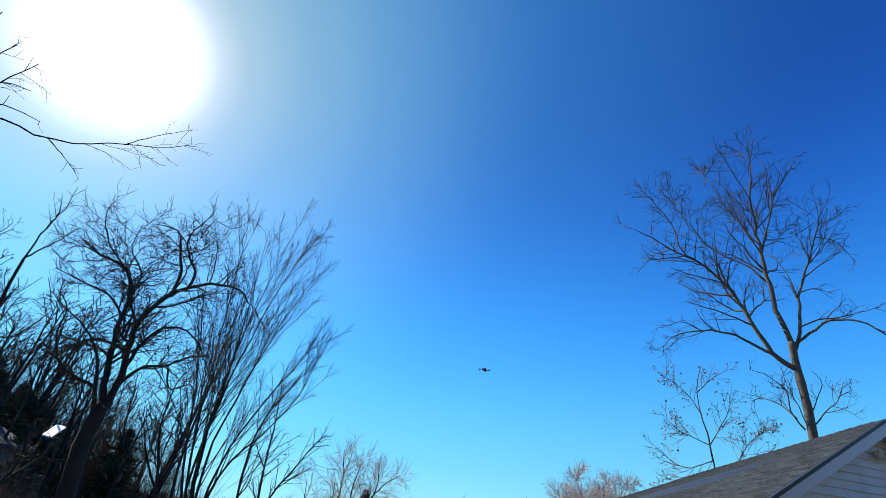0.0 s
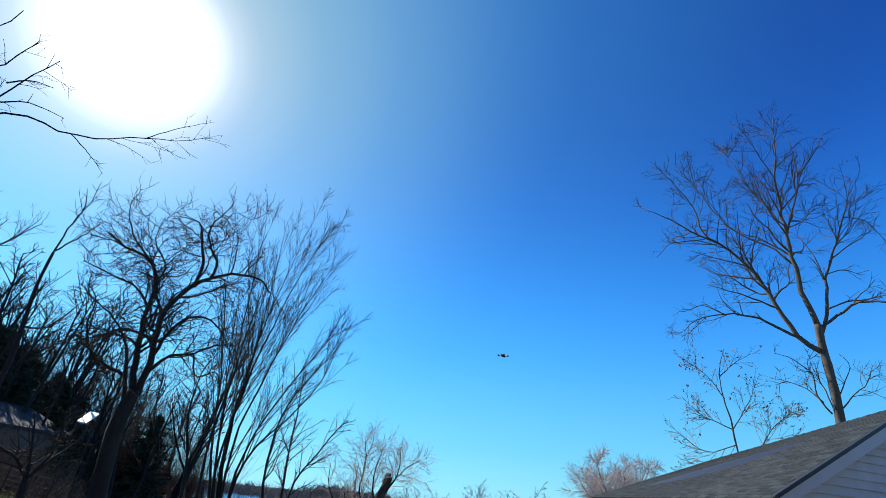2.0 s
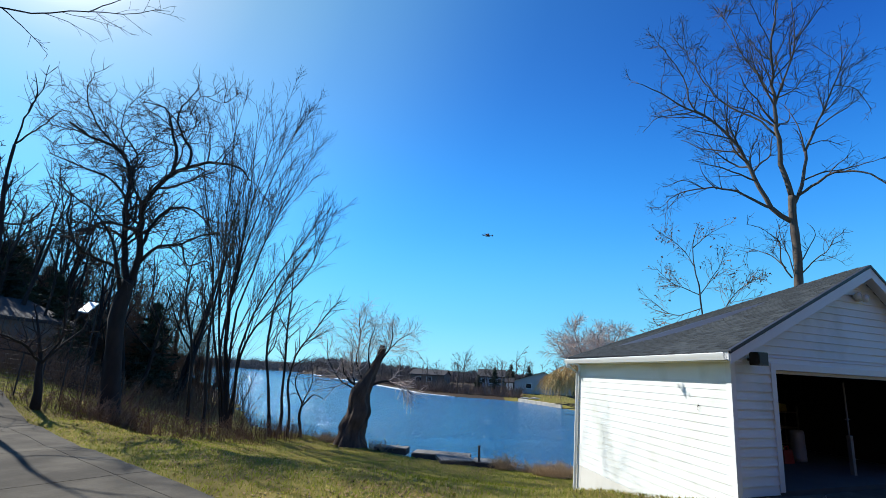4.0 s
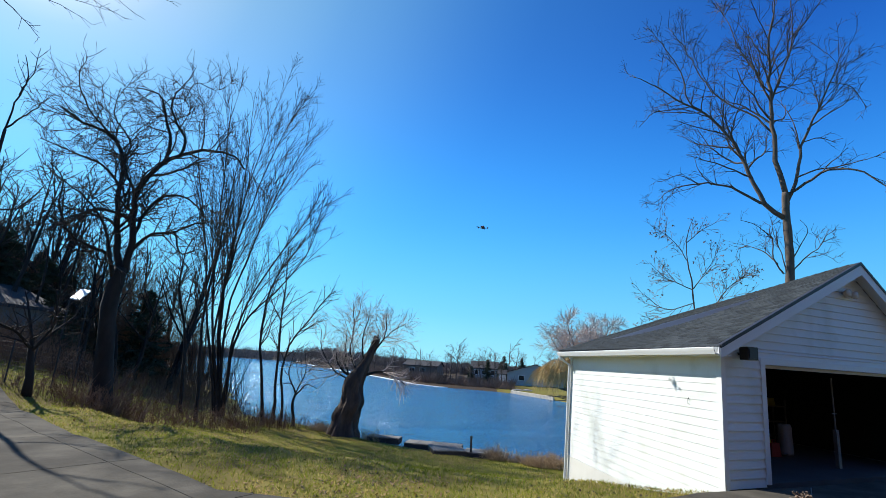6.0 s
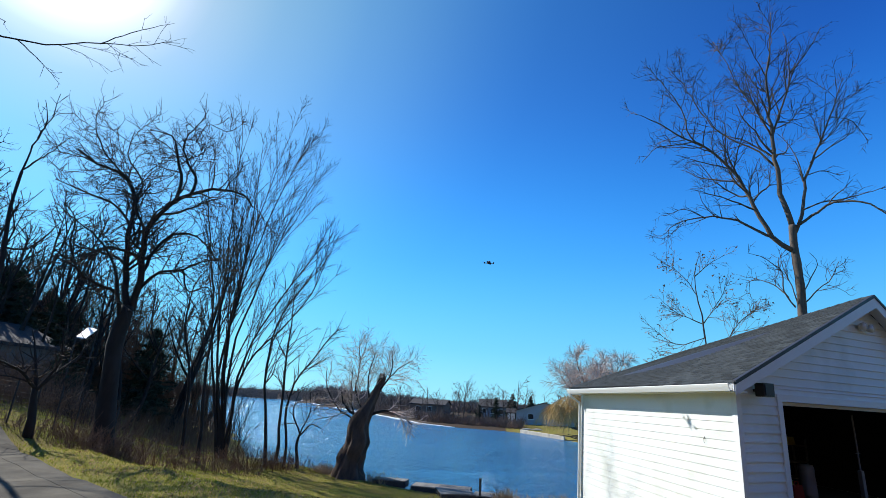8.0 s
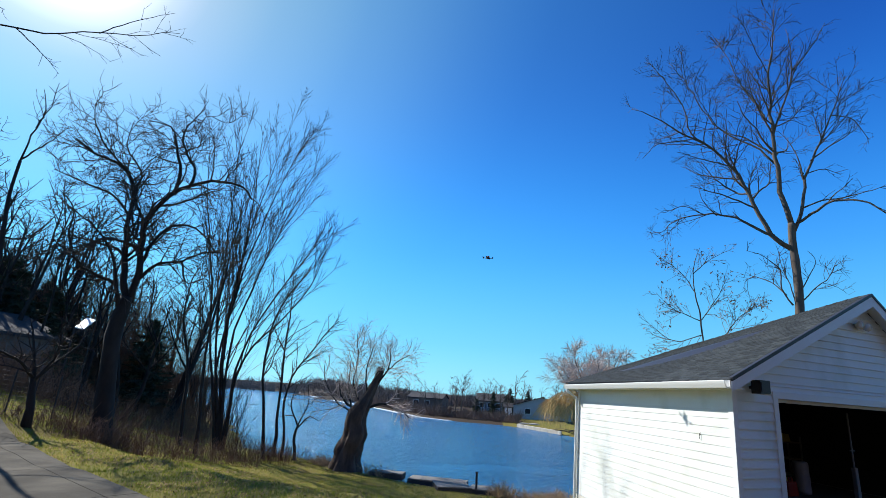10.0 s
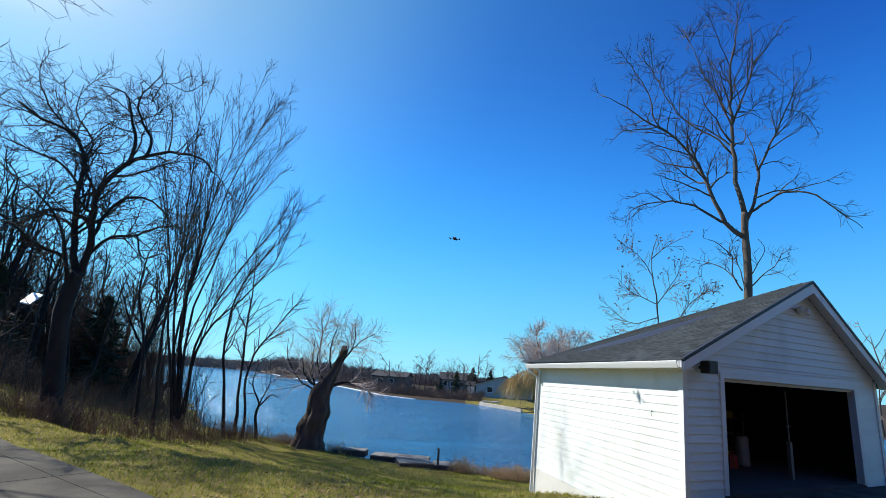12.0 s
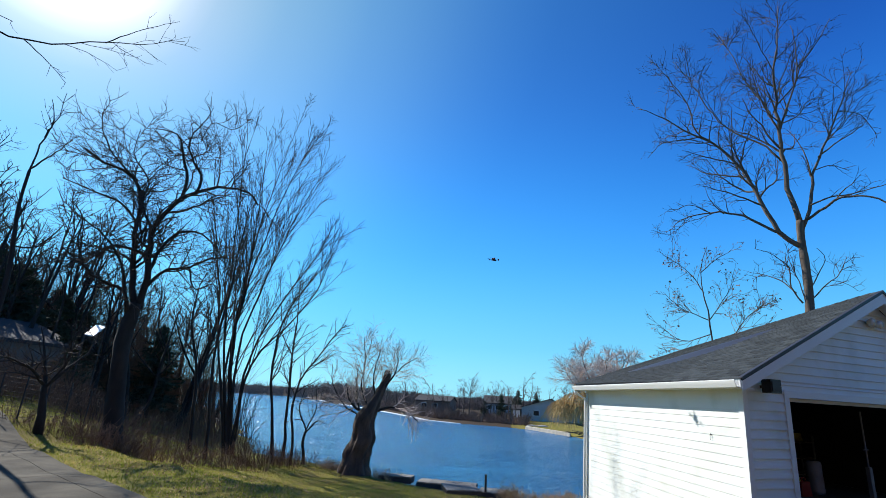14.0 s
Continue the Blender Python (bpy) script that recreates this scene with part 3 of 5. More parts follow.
small_limbs = []
small_limbs.append(line([(25.6, 9.1), (23.0, 10.5), (21.4, 12.3)], (26, 26.5), 0.024, 0.008, 9, rng=rng))
small_limbs.append(line([(25.7, 7.7), (23.0, 7.0), (20.3, 9.1)], (26, 26.5), 0.024, 0.008, 9, rng=rng))
small_limbs.append(line([(25.7, 9.2), (27.5, 11.7), (28.6, 13.7)], (26, 26.5), 0.024, 0.008, 9, rng=rng))
small_limbs.append(line([(27.2, 6.6), (28.8, 9.1), (31.1, 10.8)], (26, 26.5), 0.024, 0.008, 9, rng=rng))
small_limbs.append(line([(25.4, 12.0), (23.9, 14.6), (22.1, 16.0)], (26, 26.5), 0.024, 0.008, 9, rng=rng))
small_limbs.append(line([(25.3, 14.1), (27.3, 15.6), (28.7, 16.2)], (26, 26.5), 0.024, 0.008, 9, rng=rng))
small_limbs.append(line([(23.4, 6.2), (22.0, 5.5), (20.3, 4.8)], (26, 26.5), 0.024, 0.008, 9, rng=rng))
bare_tree("small_tree", "small bare tree with a few withered leaves behind the garage", rng,
          [grounded(line([(26.6, -6), (25.7, 6.1), (25.6, 9.2), (25.4, 12.0), (25.3, 14.7), (26.2, 16.8)], 26, 0.075, 0.012, 16, rng=rng))], small_limbs,
          [dict(per_metre=6.0, ratio=0.5, angle=42, wob=0.1, lift=0.04, step=0.2, first=0.08, shortest=0.5, least=0.010), dict(per_metre=6.5, ratio=0.5, angle=42, wob=0.14, lift=0.02, step=0.15, first=0.1, shortest=0.3, least=0.007)],
          M_BARK, M_TWIGTAN, leaves=800)

# ---- garage ----
GA, GS = radians(25.4), radians(10.5)
GU, GV = np.array((math.cos(GA), math.sin(GA))), np.array((-math.sin(GS), math.cos(GS)))
GC = np.array((4.90, 9.42))
GW, GL, GH = 7.5, 6.85, 2.50          # width, depth, wall height
RIDGE_A, RIDGE_Z, OVER = 4.46, 4.55, 0.32
DOOR_A, DOOR_B, DOOR_H = 1.24, 6.38, 2.20
SLOPE = (RIDGE_Z - GH) / RIDGE_A
SLOPE_R = (RIDGE_Z - GH) / (GW - RIDGE_A)


def G(a, b, z):
    """a along the front, b into the depth, z up from the slab."""
    p = GC + GU * (a + 0.06 * (z - 1.2)) + GV * b          # the old frame leans a little
    return (p[0], p[1], z)


M_FLOOR = mat("oily_concrete", (0.10, 0.095, 0.09), (0.06, 0.058, 0.055), 1.2, 40, 0.85, bump=0.1)
garage = thing("garage", "white vinyl-sided garage with grey shingle roof and open door", "garage")
WT = 0.14
s = Shape().box(0, WT, 0, GL, -0.72, GH, G)
s.put("wall_side", M_TRIM, garage)
Shape().box(GW - WT, GW, 0, GL, -0.1, GH, G).put("wall_side", M_TRIM, garage)
Shape().box(WT, GW - WT, GL - WT, GL, -0.1, GH, G).put("wall_back", M_TRIM, garage)
s = Shape().box(WT, DOOR_A, 0, WT, 0, GH, G).box(DOOR_B, GW - WT, 0, WT, 0, GH, G).box(DOOR_A, DOOR_B, 0, WT, DOOR_H, GH, G)
s.put("wall_front", M_TRIM, garage)
for b in (0.0, GL - 0.1):
    Shape().prism([G(0, b, GH), G(GW, b, GH), G(RIDGE_A, b, RIDGE_Z - 0.09 * b)], [G(0, b + 0.1, GH), G(GW, b + 0.1, GH), G(RIDGE_A, b + 0.1, RIDGE_Z - 0.09 * b)]).put("gable", M_TRIM, garage)
s = Shape().box(-0.012, 0.2, -0.012, GL + 0.012, -2.4, -0.72, G).box(GW - 0.2, GW + 0.02, -0.02, GL + 0.02, -2.4, -0.1, G).box(0.2, GW - 0.2, GL - 0.2, GL + 0.02, -2.4, -0.1, G).box(0.2, GW - 0.2, -0.02, 0.2, -1.2, -0.1, G)
s.put("foundation", M_FOUND, garage, "pale painted block foundation with damp stains")
Shape().box(0.02, GW - 0.02, -0.015, GL - 0.02, -0.1, 0.012, G).put("floor_slab", M_FLOOR, garage)

# siding courses
COURSE = 0.165
z = -0.7
while z < GH - 0.02:
    zt = min(z + COURSE, GH)
    lap = Shape().prism([G(-0.004, 0.09, zt), G(-0.013, 0.09, z), G(0.0, 0.09, z)], [G(-0.004, GL - 0.09, zt), G(-0.013, GL - 0.09, z), G(0.0, GL - 0.09, z)])
    lap.put("siding_plank", M_SIDING, garage)
    for a0, a1 in ((0.09, DOOR_A - 0.13), (DOOR_B + 0.13, GW - 0.09)) if zt < DOOR_H + 0.14 else ((0.09, GW - 0.09),):
        if z > -0.12:
            Shape().prism([G(a0, -0.004, zt), G(a0, 0.0, z), G(a0, -0.036, z)], [G(a1, -0.004, zt), G(a1, 0.0, z), G(a1, -0.036, z)]).put("siding_plank", M_SIDING, garage)
    z = zt
while z < RIDGE_Z - 0.1:
    zt = z + COURSE
    a0, a1 = (zt - GH) / SLOPE, GW - (zt - GH) / SLOPE_R
    c0, c1 = (z - GH) / SLOPE, GW - (z - GH) / SLOPE_R
    if a1 > a0:
        Shape().prism([G(a0, -0.004, zt), G(c0, 0.0, z), G(c0, -0.036, z)], [G(a1, -0.004, zt), G(c1, 0.0, z), G(c1, -0.036, z)]).put("siding_plank", M_SIDING, garage)
    z = zt
# corner posts
for a0, a1, b0, b1 in ((-0.03, 0.09, -0.05, 0.09), (GW - 0.09, GW + 0.03, -0.05, 0.09), (-0.03, 0.09, GL - 0.09, GL + 0.03)):
    Shape().box(a0, a1, b0, b1, -0.7, GH - 0.06, G).put("corner_post", M_TRIM, garage)


def roof_point(a, b, up=0.0):
    drop = 1 - 0.044 * max(b, 0.0)          # the old ridge sags towards the back
    z_ = GH + (SLOPE * a if a <= RIDGE_A else SLOPE_R * (GW - a)) * drop
    return G(a, b, z_ + 0.10 + up)


AR, BR0, BR1 = GW + OVER, -OVER, GL + OVER
Shape().prism([roof_point(-OVER, BR0), roof_point(RIDGE_A, BR0), roof_point(RIDGE_A, BR0, -0.1), roof_point(-OVER, BR0, -0.1)],
              [roof_point(-OVER, BR1), roof_point(RIDGE_A, BR1), roof_point(RIDGE_A, BR1, -0.1), roof_point(-OVER, BR1, -0.1)]).put("roof_deck", M_DRIP, garage)
Shape().prism([roof_point(RIDGE_A, BR0), roof_point(AR, BR0), roof_point(AR, BR0, -0.1), roof_point(RIDGE_A, BR0, -0.1)],
              [roof_point(RIDGE_A, BR1), roof_point(AR, BR1), roof_point(AR, BR1, -0.1), roof_point(RIDGE_A, BR1, -0.1)]).put("roof_deck", M_DRIP, garage)
# rake boards, dark drip edge, soffits, fascia
for a0, a1 in ((-OVER, RIDGE_A), (AR, RIDGE_A)):
    for b in (BR0 - 0.025, BR1):
        Shape().prism([roof_point(a0, b, -0.03), roof_point(a1, b, -0.03), roof_point(a1, b, -0.27), roof_point(a0, b, -0.22)],
                      [roof_point(a0, b + 0.025, -0.03), roof_point(a1, b + 0.025, -0.03), roof_point(a1, b + 0.025, -0.27), roof_point(a0, b + 0.025, -0.22)]).put("rake_board", M_TRIM, garage)
    Shape().prism([roof_point(a0, BR0 - 0.045, 0.035), roof_point(a1, BR0 - 0.045, 0.035), roof_point(a1, BR0 - 0.045, -0.035), roof_point(a0, BR0 - 0.045, -0.035)],
                  [roof_point(a0, BR0 + 0.05, 0.035), roof_point(a1, BR0 + 0.05, 0.035), roof_point(a1, BR0 + 0.05, -0.035), roof_point(a0, BR0 + 0.05, -0.035)]).put("drip_edge", M_DRIP, garage)
    Shape().prism([roof_point(a0, BR0, -0.105), roof_point(a1, BR0, -0.105), roof_point(a1, BR0, -0.125), roof_point(a0, BR0, -0.125)],
                  [roof_point(a0, 0, -0.105), roof_point(a1, 0, -0.105), roof_point(a1, 0, -0.125), roof_point(a0, 0, -0.125)]).put("soffit", M_TRIM, garage)
ZE = GH - SLOPE * OVER + 0.10
Shape().box(-OVER, 0, BR0, BR1, ZE - 0.16, ZE - 0.14, G).put("soffit", M_TRIM, garage)
Shape().box(-OVER - 0.02, -OVER, BR0, BR1, ZE - 0.17, ZE - 0.01, G).put("fascia", M_TRIM, garage)
# gutter: an open trough with a rolled lip
prof = [(-0.02, 0.0), (-0.02, -0.11), (-0.09, -0.115), (-0.125, -0.05), (-0.14, 0.0), (-0.15, -0.012), (-0.135, -0.055), (-0.1, -0.13), (-0.01, -0.125), (-0.01, 0.0)]
Shape().prism([G(-OVER + a, BR0 + 0.02, ZE - 0.02 + c) for a, c in prof], [G(-OVER + a, BR1 - 0.02, ZE - 0.02 + c) for a, c in prof]).put("gutter", M_TRIM, garage, "white metal rain gutter")
# downspout at the far corner
pts = [G(-OVER - 0.08, GL + 0.15, ZE - 0.12), G(-OVER - 0.08, GL + 0.15, ZE - 0.22), G(-0.09, GL - 0.02, ZE - 0.42), G(-0.09, GL - 0.02, -1.2), G(-0.12, GL - 0.02, -1.55), G(-0.5, GL - 0.1, -1.68)]
Shape().tube(pts, [0.045] * 6, 8).put("downspout", M_TRIM, garage, "white metal downspout with elbows", smooth=False)

# shingles: courses of tabs on the slope that the path sees
slope_len = math.hypot(RIDGE_A + OVER, SLOPE * (RIDGE_A + OVER))
EXPO, TAB = 0.145, 0.305
rows_n = int(slope_len / EXPO)
srng = random.Random(3)
singles, rest = [], Shape()


def shingle_box(sh_, a0, a1, b0, b1, lift, m=roof_point):
    lo = [m(a0, b0, lift + 0.014), m(a0, b1, lift + 0.014), m(a1, b1, lift), m(a1, b0, lift)]
    sh_.prism([m(a0, b0, lift - 0.004), m(a0, b1, lift - 0.004), m(a1, b1, lift - 0.004), m(a1, b0, lift - 0.004)], lo)


for r in range(rows_n + 1):
    a0 = -OVER - 0.03 + r * EXPO * (RIDGE_A + OVER) / slope_len
    a1 = min(a0 + 0.2, RIDGE_A)
    if a0 > RIDGE_A - 0.05:
        break
    b = BR0 - 0.03 - (TAB / 2 if r % 2 else 0)
    while b < BR1 + 0.02:
        c0, c1 = max(b + 0.004, BR0 - 0.03), min(b + TAB - 0.004, BR1 + 0.03)
        if c1 > c0 + 0.03:
            if len(singles) < 298 and c0 < 2.4:
                sh_ = Shape()
                shingle_box(sh_, a0, a1, c0, c1, 0.006 + srng.uniform(0, 0.004))
                singles.append(sh_)
            else:
                shingle_box(rest, a0, a1, c0, c1, 0.006 + srng.uniform(0, 0.004))
        b += TAB
tagged(rest.put("shingle_field", M_SHINGLE, garage), kind="stuff")
rest = Shape()
for r in range(22):
    a1 = AR + 0.03 - r * 0.13
    if a1 - 0.2 > RIDGE_A:
        shingle_box(rest, a1, a1 - 0.18, BR0, BR1, 0.006)
tagged(rest.put("shingle_field", M_SHINGLE, garage), kind="stuff")
for sh_ in singles:
    sh_.put("shingle", M_SHINGLE, garage)
b = BR0 - 0.03
while b < BR1:
    s = Shape()
    s.prism([roof_point(RIDGE_A - 0.13, b, 0.02), roof_point(RIDGE_A, b, 0.035), roof_point(RIDGE_A + 0.1, b, 0.02)], [roof_point(RIDGE_A - 0.13, b + 0.29, 0.012), roof_point(RIDGE_A, b + 0.29, 0.025), roof_point(RIDGE_A + 0.1, b + 0.29, 0.012)])
    s.put("ridge_cap", M_SHINGLE, garage)
    b += 0.28

# door casing and the raised door
M_HEAD = mat("cream_weather_strip", (0.62, 0.55, 0.40), (0.5, 0.44, 0.32), 2, 40, 0.6, bump=0.03)
for a0, a1 in ((DOOR_A - 0.13, DOOR_A), (DOOR_B, DOOR_B + 0.13)):
    Shape().box(a0, a1, -0.05, 0.02, 0, DOOR_H + 0.13, G).put("door_casing", M_TRIM, garage)
Shape().box(DOOR_A, DOOR_B, -0.05, 0.02, DOOR_H, DOOR_H + 0.13, G).put("door_casing", M_TRIM, garage)
Shape().box(DOOR_A, DOOR_B, 0.02, 0.06, DOOR_H - 0.07, DOOR_H - 0.002, G).put("weather_strip", M_HEAD, garage, "cream weather strip over the opening")
for k in range(4):
    Shape().box(DOOR_A + 0.02, DOOR_B - 0.02, 0.35 + k * 0.54, 0.88 + k * 0.54, DOOR_H + 0.08, DOOR_H + 0.12, G).put("door_panel", M_TRIM, garage, "raised sectional door panel")
M_STUD = mat("bare_studs", (0.20, 0.15, 0.10), (0.12, 0.09, 0.06), 2, 30, 0.85, bump=0.1)
# near-black lining and loft: the dim interior is put into their colour
M_DIMLINING = mat("dim_interior_lining", (0.04, 0.034, 0.028), (0.025, 0.02, 0.017), 1.5, 30, 0.9, bump=0.1)
Shape().box(WT, WT + 0.012, WT, GL - WT, 0.02, GH, G).put("dim_lining", M_DIMLINING, garage)
Shape().box(GW - WT - 0.012, GW - WT, WT, GL - WT, 0.02, GH, G).put("dim_lining", M_DIMLINING, garage)
Shape().box(WT + 0.02, GW - WT - 0.02, GL - WT - 0.014, GL - WT - 0.002, 0.02, GH, G).put("dim_lining", M_DIMLINING, garage)
Shape().box(WT + 0.012, GW - WT - 0.012, 0.12, GL - WT - 0.02, GH + 0.0, GH + 0.03, G).put("dim_loft_boards", M_DIMLINING, garage)
# flood lamp box under the rake and the round lamp in the gable
flood = thing("speaker_box", "black square weatherproof box on a bracket under the eave", "speaker")
Shape().box(0.4, 0.68, -0.36, -0.14, 2.25, 2.49, G).put("case", M_BLACK, flood)
Shape().box(0.43, 0.65, -0.375, -0.36, 2.28, 2.46, G).put("grille", M_DRIP, flood)
Shape().box(0.48, 0.6, -0.14, -0.0, 2.34, 2.39, G).put("bracket", M_DRIP, flood)
lampf = thing("gable_lamp", "round white twin flood lamp under the roof peak", "lamp")
M_LAMPGLASS = mat("lamp_glass", (0.75, 0.72, 0.62), (0.65, 0.62, 0.52), 3, 30, 0.25, bump=0.02)
s = Shape()
for a, dz in ((RIDGE_A - 0.30, 3.95), (RIDGE_A - 0.02, 3.93)):
    rings = [(0.0, 0.05), (0.04, 0.075), (0.1, 0.095), (0.14, 0.085), (0.155, 0.0)]
    n = 12
    vs = [G(a + rr * math.cos(2 * math.pi * j / n), -0.06 - d, dz + rr * math.sin(2 * math.pi * j / n)) for d, rr in rings for j in range(n)]
    Shape().add(vs, [(i * n + j, i * n + (j + 1) % n, (i + 1) * n + (j + 1) % n, (i + 1) * n + j) for i in range(len(rings) - 1) for j in range(n)]).put("lamp_head", M_LAMPGLASS, lampf, smooth=True)
Shape().box(RIDGE_A - 0.24, RIDGE_A - 0.08, -0.08, -0.02, 3.87, 4.03, G).put("base_plate", M_TRIM, lampf)

# ---- willow stump at the water ----
def stump():
    st = thing("willow_stump", "tall broken willow stump with sprouting shoots at the waterline", "tree stump")
    base = at(-11.9, -8.4, 27.0)
    gz_ = ground_at(base[0], base[1])
    axis = [(-12.5, -8.6), (-12.4, -6.6), (-12.0, -4.8), (-12.0, -3.2), (-11.5, -1.8), (-10.8, -0.4), (-10.2, 1.1), (-9.8, 2.4)]
    rad = [0.66, 0.60, 0.66, 0.54, 0.44, 0.27, 0.22, 0.15]
    c = smooth_line([at(a, e, 27.0) for a, e in axis], 26)
    c[0][2] = gz_ - 0.2
    rr = np.interp(np.linspace(0, 1, 27), np.linspace(0, 1, 8), rad)
    n = 40
    v, f = [], []
    for i, (p, r) in enumerate(zip(c, rr)):
        for j in range(n):
            th = 2 * math.pi * j / n
            q = Vector((math.cos(th) * 1.6, math.sin(th) * 1.6, i * 0.16))
            ridge = noise.noise(Vector((math.cos(th) * 5.5, math.sin(th) * 5.5, i * 0.12)))
            k = 1 + 0.38 * noise.noise(q) + 0.22 * noise.noise(q * 3.1) + 0.26 * ridge + 0.4 * max(0, 1 - i / 5) * abs(math.sin(2.5 * th))
            v.append((p[0] + r * k * math.cos(th), p[1] + r * k * math.sin(th), p[2] + (0.5 * noise.noise(q * 3) if i == 26 else 0)))
    for i in range(26):
        f += [(i * n + j, i * n + (j + 1) % n, (i + 1) * n + (j + 1) % n, (i + 1) * n + j) for j in range(n)]
    f.append(tuple(26 * n + j for j in range(n)))
    Shape().add(v, f).put("trunk", M_STUMP, st, smooth=True)
    limbs = [line([(-10.9, -1.9), (-9.0, -1.4), (-7.4, -1.8), (-6.0, -2.8)], 27, 0.085, 0.02, 12, rng=rng), line([(-11.5, -1.9), (-12.7, -1.9), (-13.8, -1.0), (-14.4, 1.0)], 27, 0.09, 0.02, 12, rng=rng), line([(-12.7, -1.9), (-13.2, 0.2), (-13.3, 3.0)], 27, 0.05, 0.015, 10, rng=rng),
             line([(-11.5, -2.0), (-12.6, 0.6), (-12.6, 3.8), (-12.9, 6.2)], [27, 27.5, 28, 28.3], 0.06, 0.015, 12, rng=rng), line([(-10.6, -0.2), (-9.2, 2.0), (-7.6, 3.6), (-6.6, 4.2)], [27, 27.4, 27.8, 28], 0.05, 0.015, 12, rng=rng),
             line([(-11.0, -0.8), (-11.4, 2.0), (-10.9, 5.0)], [27, 26.6, 26.4], 0.05, 0.015, 10, rng=rng), line([(-10.4, 0.2), (-8.8, 3.0), (-8.9, 5.2)], [27, 26.5, 26.2], 0.05, 0.015, 10, rng=rng),
             line([(-12.0, -2.8), (-14.4, -1.4), (-16.0, 1.0), (-16.2, 3.0)], [27, 27.3, 27.6, 27.6], 0.05, 0.015, 10, rng=rng)]
    for p, r in limbs:
        Shape().tube(p, r, 7).put("limb", M_BACKLITBARK, st, smooth=True)
    fine = Shape()
    lv = sprout(rng, limbs, 6.5, 0.6, 50, 0.14, 0.03, 0.22, first=0.15, shortest=0.7, least=0.009)
    l2 = sprout(rng, lv, 6.0, 0.6, 40, 0.12, -0.05, 0.18, first=0.1, shortest=0.7, least=0.007)
    for p, r in lv + l2:
        fine.tube(p, r, 3, cap=False)
    tagged(fine.put("crown", M_PALEWIL, st), "fine arching shoots", kind="stuff")


stump()

# ---- dock ----
M_DOCK = mat("weathered_dock_wood", (0.24, 0.225, 0.20), (0.13, 0.12, 0.105), 2, 30, 0.9, bump=0.3, each=0.18)
M_DOCKDARK = mat("dark_wet_timber", (0.075, 0.065, 0.06), (0.035, 0.03, 0.028), 2, 30, 0.9, bump=0.3)


def deck(name, label, x, y, z, turn, length, width, board=0.14, thick=0.3, step=None):
    d = thing(name, label, "dock", "dock sections")
    d.matrix_world = pose(x, y, z, 0, 0, turn)
    n = int(length / board)
    s0 = Shape().box(0, board - 0.015, 0, width, 0, 0.035)
    proto = s0.put("plank", M_DOCK, d)
    for i in range(1, n):
        o = new("plank", proto.data)
        o.parent = d
        o.location = (i * board, 0, 0.002 * (i % 3))
    for yy in (0.0, width - 0.06):
        Shape().box(0, n * board, yy - 0.05, yy + 0.05, -thick, -0.002).put("side_beam", M_DOCKDARK, d)
    for xx in (0.0, n * board - 0.06):
        Shape().box(xx, xx + 0.06, 0.055, width - 0.12, -thick, -0.002).put("end_beam", M_DOCKDARK, d)
    return d


deck("dock_section", "dark floating dock section lying along the shore", -2.5, 24.9, -2.08, -8, 2.9, 1.1, thick=0.22)
deck("dock_section", "weathered plank dock section slanting on the bank", -0.95, 22.7, -1.98, 12, 1.6, 1.7, thick=0.16)
deck("dock_section", "dark floating dock section in the water", 0.4, 23.6, -2.1, -10, 1.5, 1.1, thick=0.2)
deck("dock_section", "grey timber platform on the bank by the stump", -4.5, 25.6, -2.0, -6, 1.7, 0.8, thick=0.25)
post = thing("dock_post", "dark steel pipe post standing beside the dock", "post")
Shape().tube([(0.75, 23.6, -2.9), (0.75, 23.6, -1.9), (0.75, 23.6, -1.42)], [0.05, 0.05, 0.05], 8).put("pipe", M_DRIP, post)
Shape().tube([(0.75, 23.6, -1.43), (0.75, 23.6, -1.37)], [0.065, 0.06], 8).put("cap", M_DRIP, post)

# ---- left: woods, brush, fence, neighbour's house ----
def wood_tree(name, label, seed, h, spread, r, bark, twig, dense=1.0, group="", lift=0.05, stems=1, fat=1.0):
    """A bare tree at the origin, to be copied."""
    g = np.random.default_rng(seed)
    trunks, limbs = [], []
    for k in range(stems):
        way = np.array((g.normal(0, 0.08 + 0.1 * (stems > 1)), g.normal(0, 0.08 + 0.1 * (stems > 1)), 1.0))
        p = walk_line(g, (0.12 * k, 0.07 * k, -0.3), way, h * g.uniform(0.85, 1.0), 14, 0.05, 0.05)
        trunks.append((p, np.linspace(r, r * 0.12, 15)))
    limbs = sprout(g, trunks, 0.9 * dense, 0.42 * spread, 42, 0.1, lift, 0.5, first=0.28, least=0.02 * fat)
    return bare_tree(name, label, g, trunks, limbs,
                     [dict(per_metre=1.5 * dense, ratio=0.42, angle=42, wob=0.13, lift=lift * 0.6, step=0.35, first=0.15, least=0.014 * fat),
                      dict(per_metre=1.7 * dense, ratio=0.5, angle=40, wob=0.13, lift=lift * 0.4, step=0.3, first=0.1, shortest=0.4, least=0.011 * fat)], bark, twig, group=group)


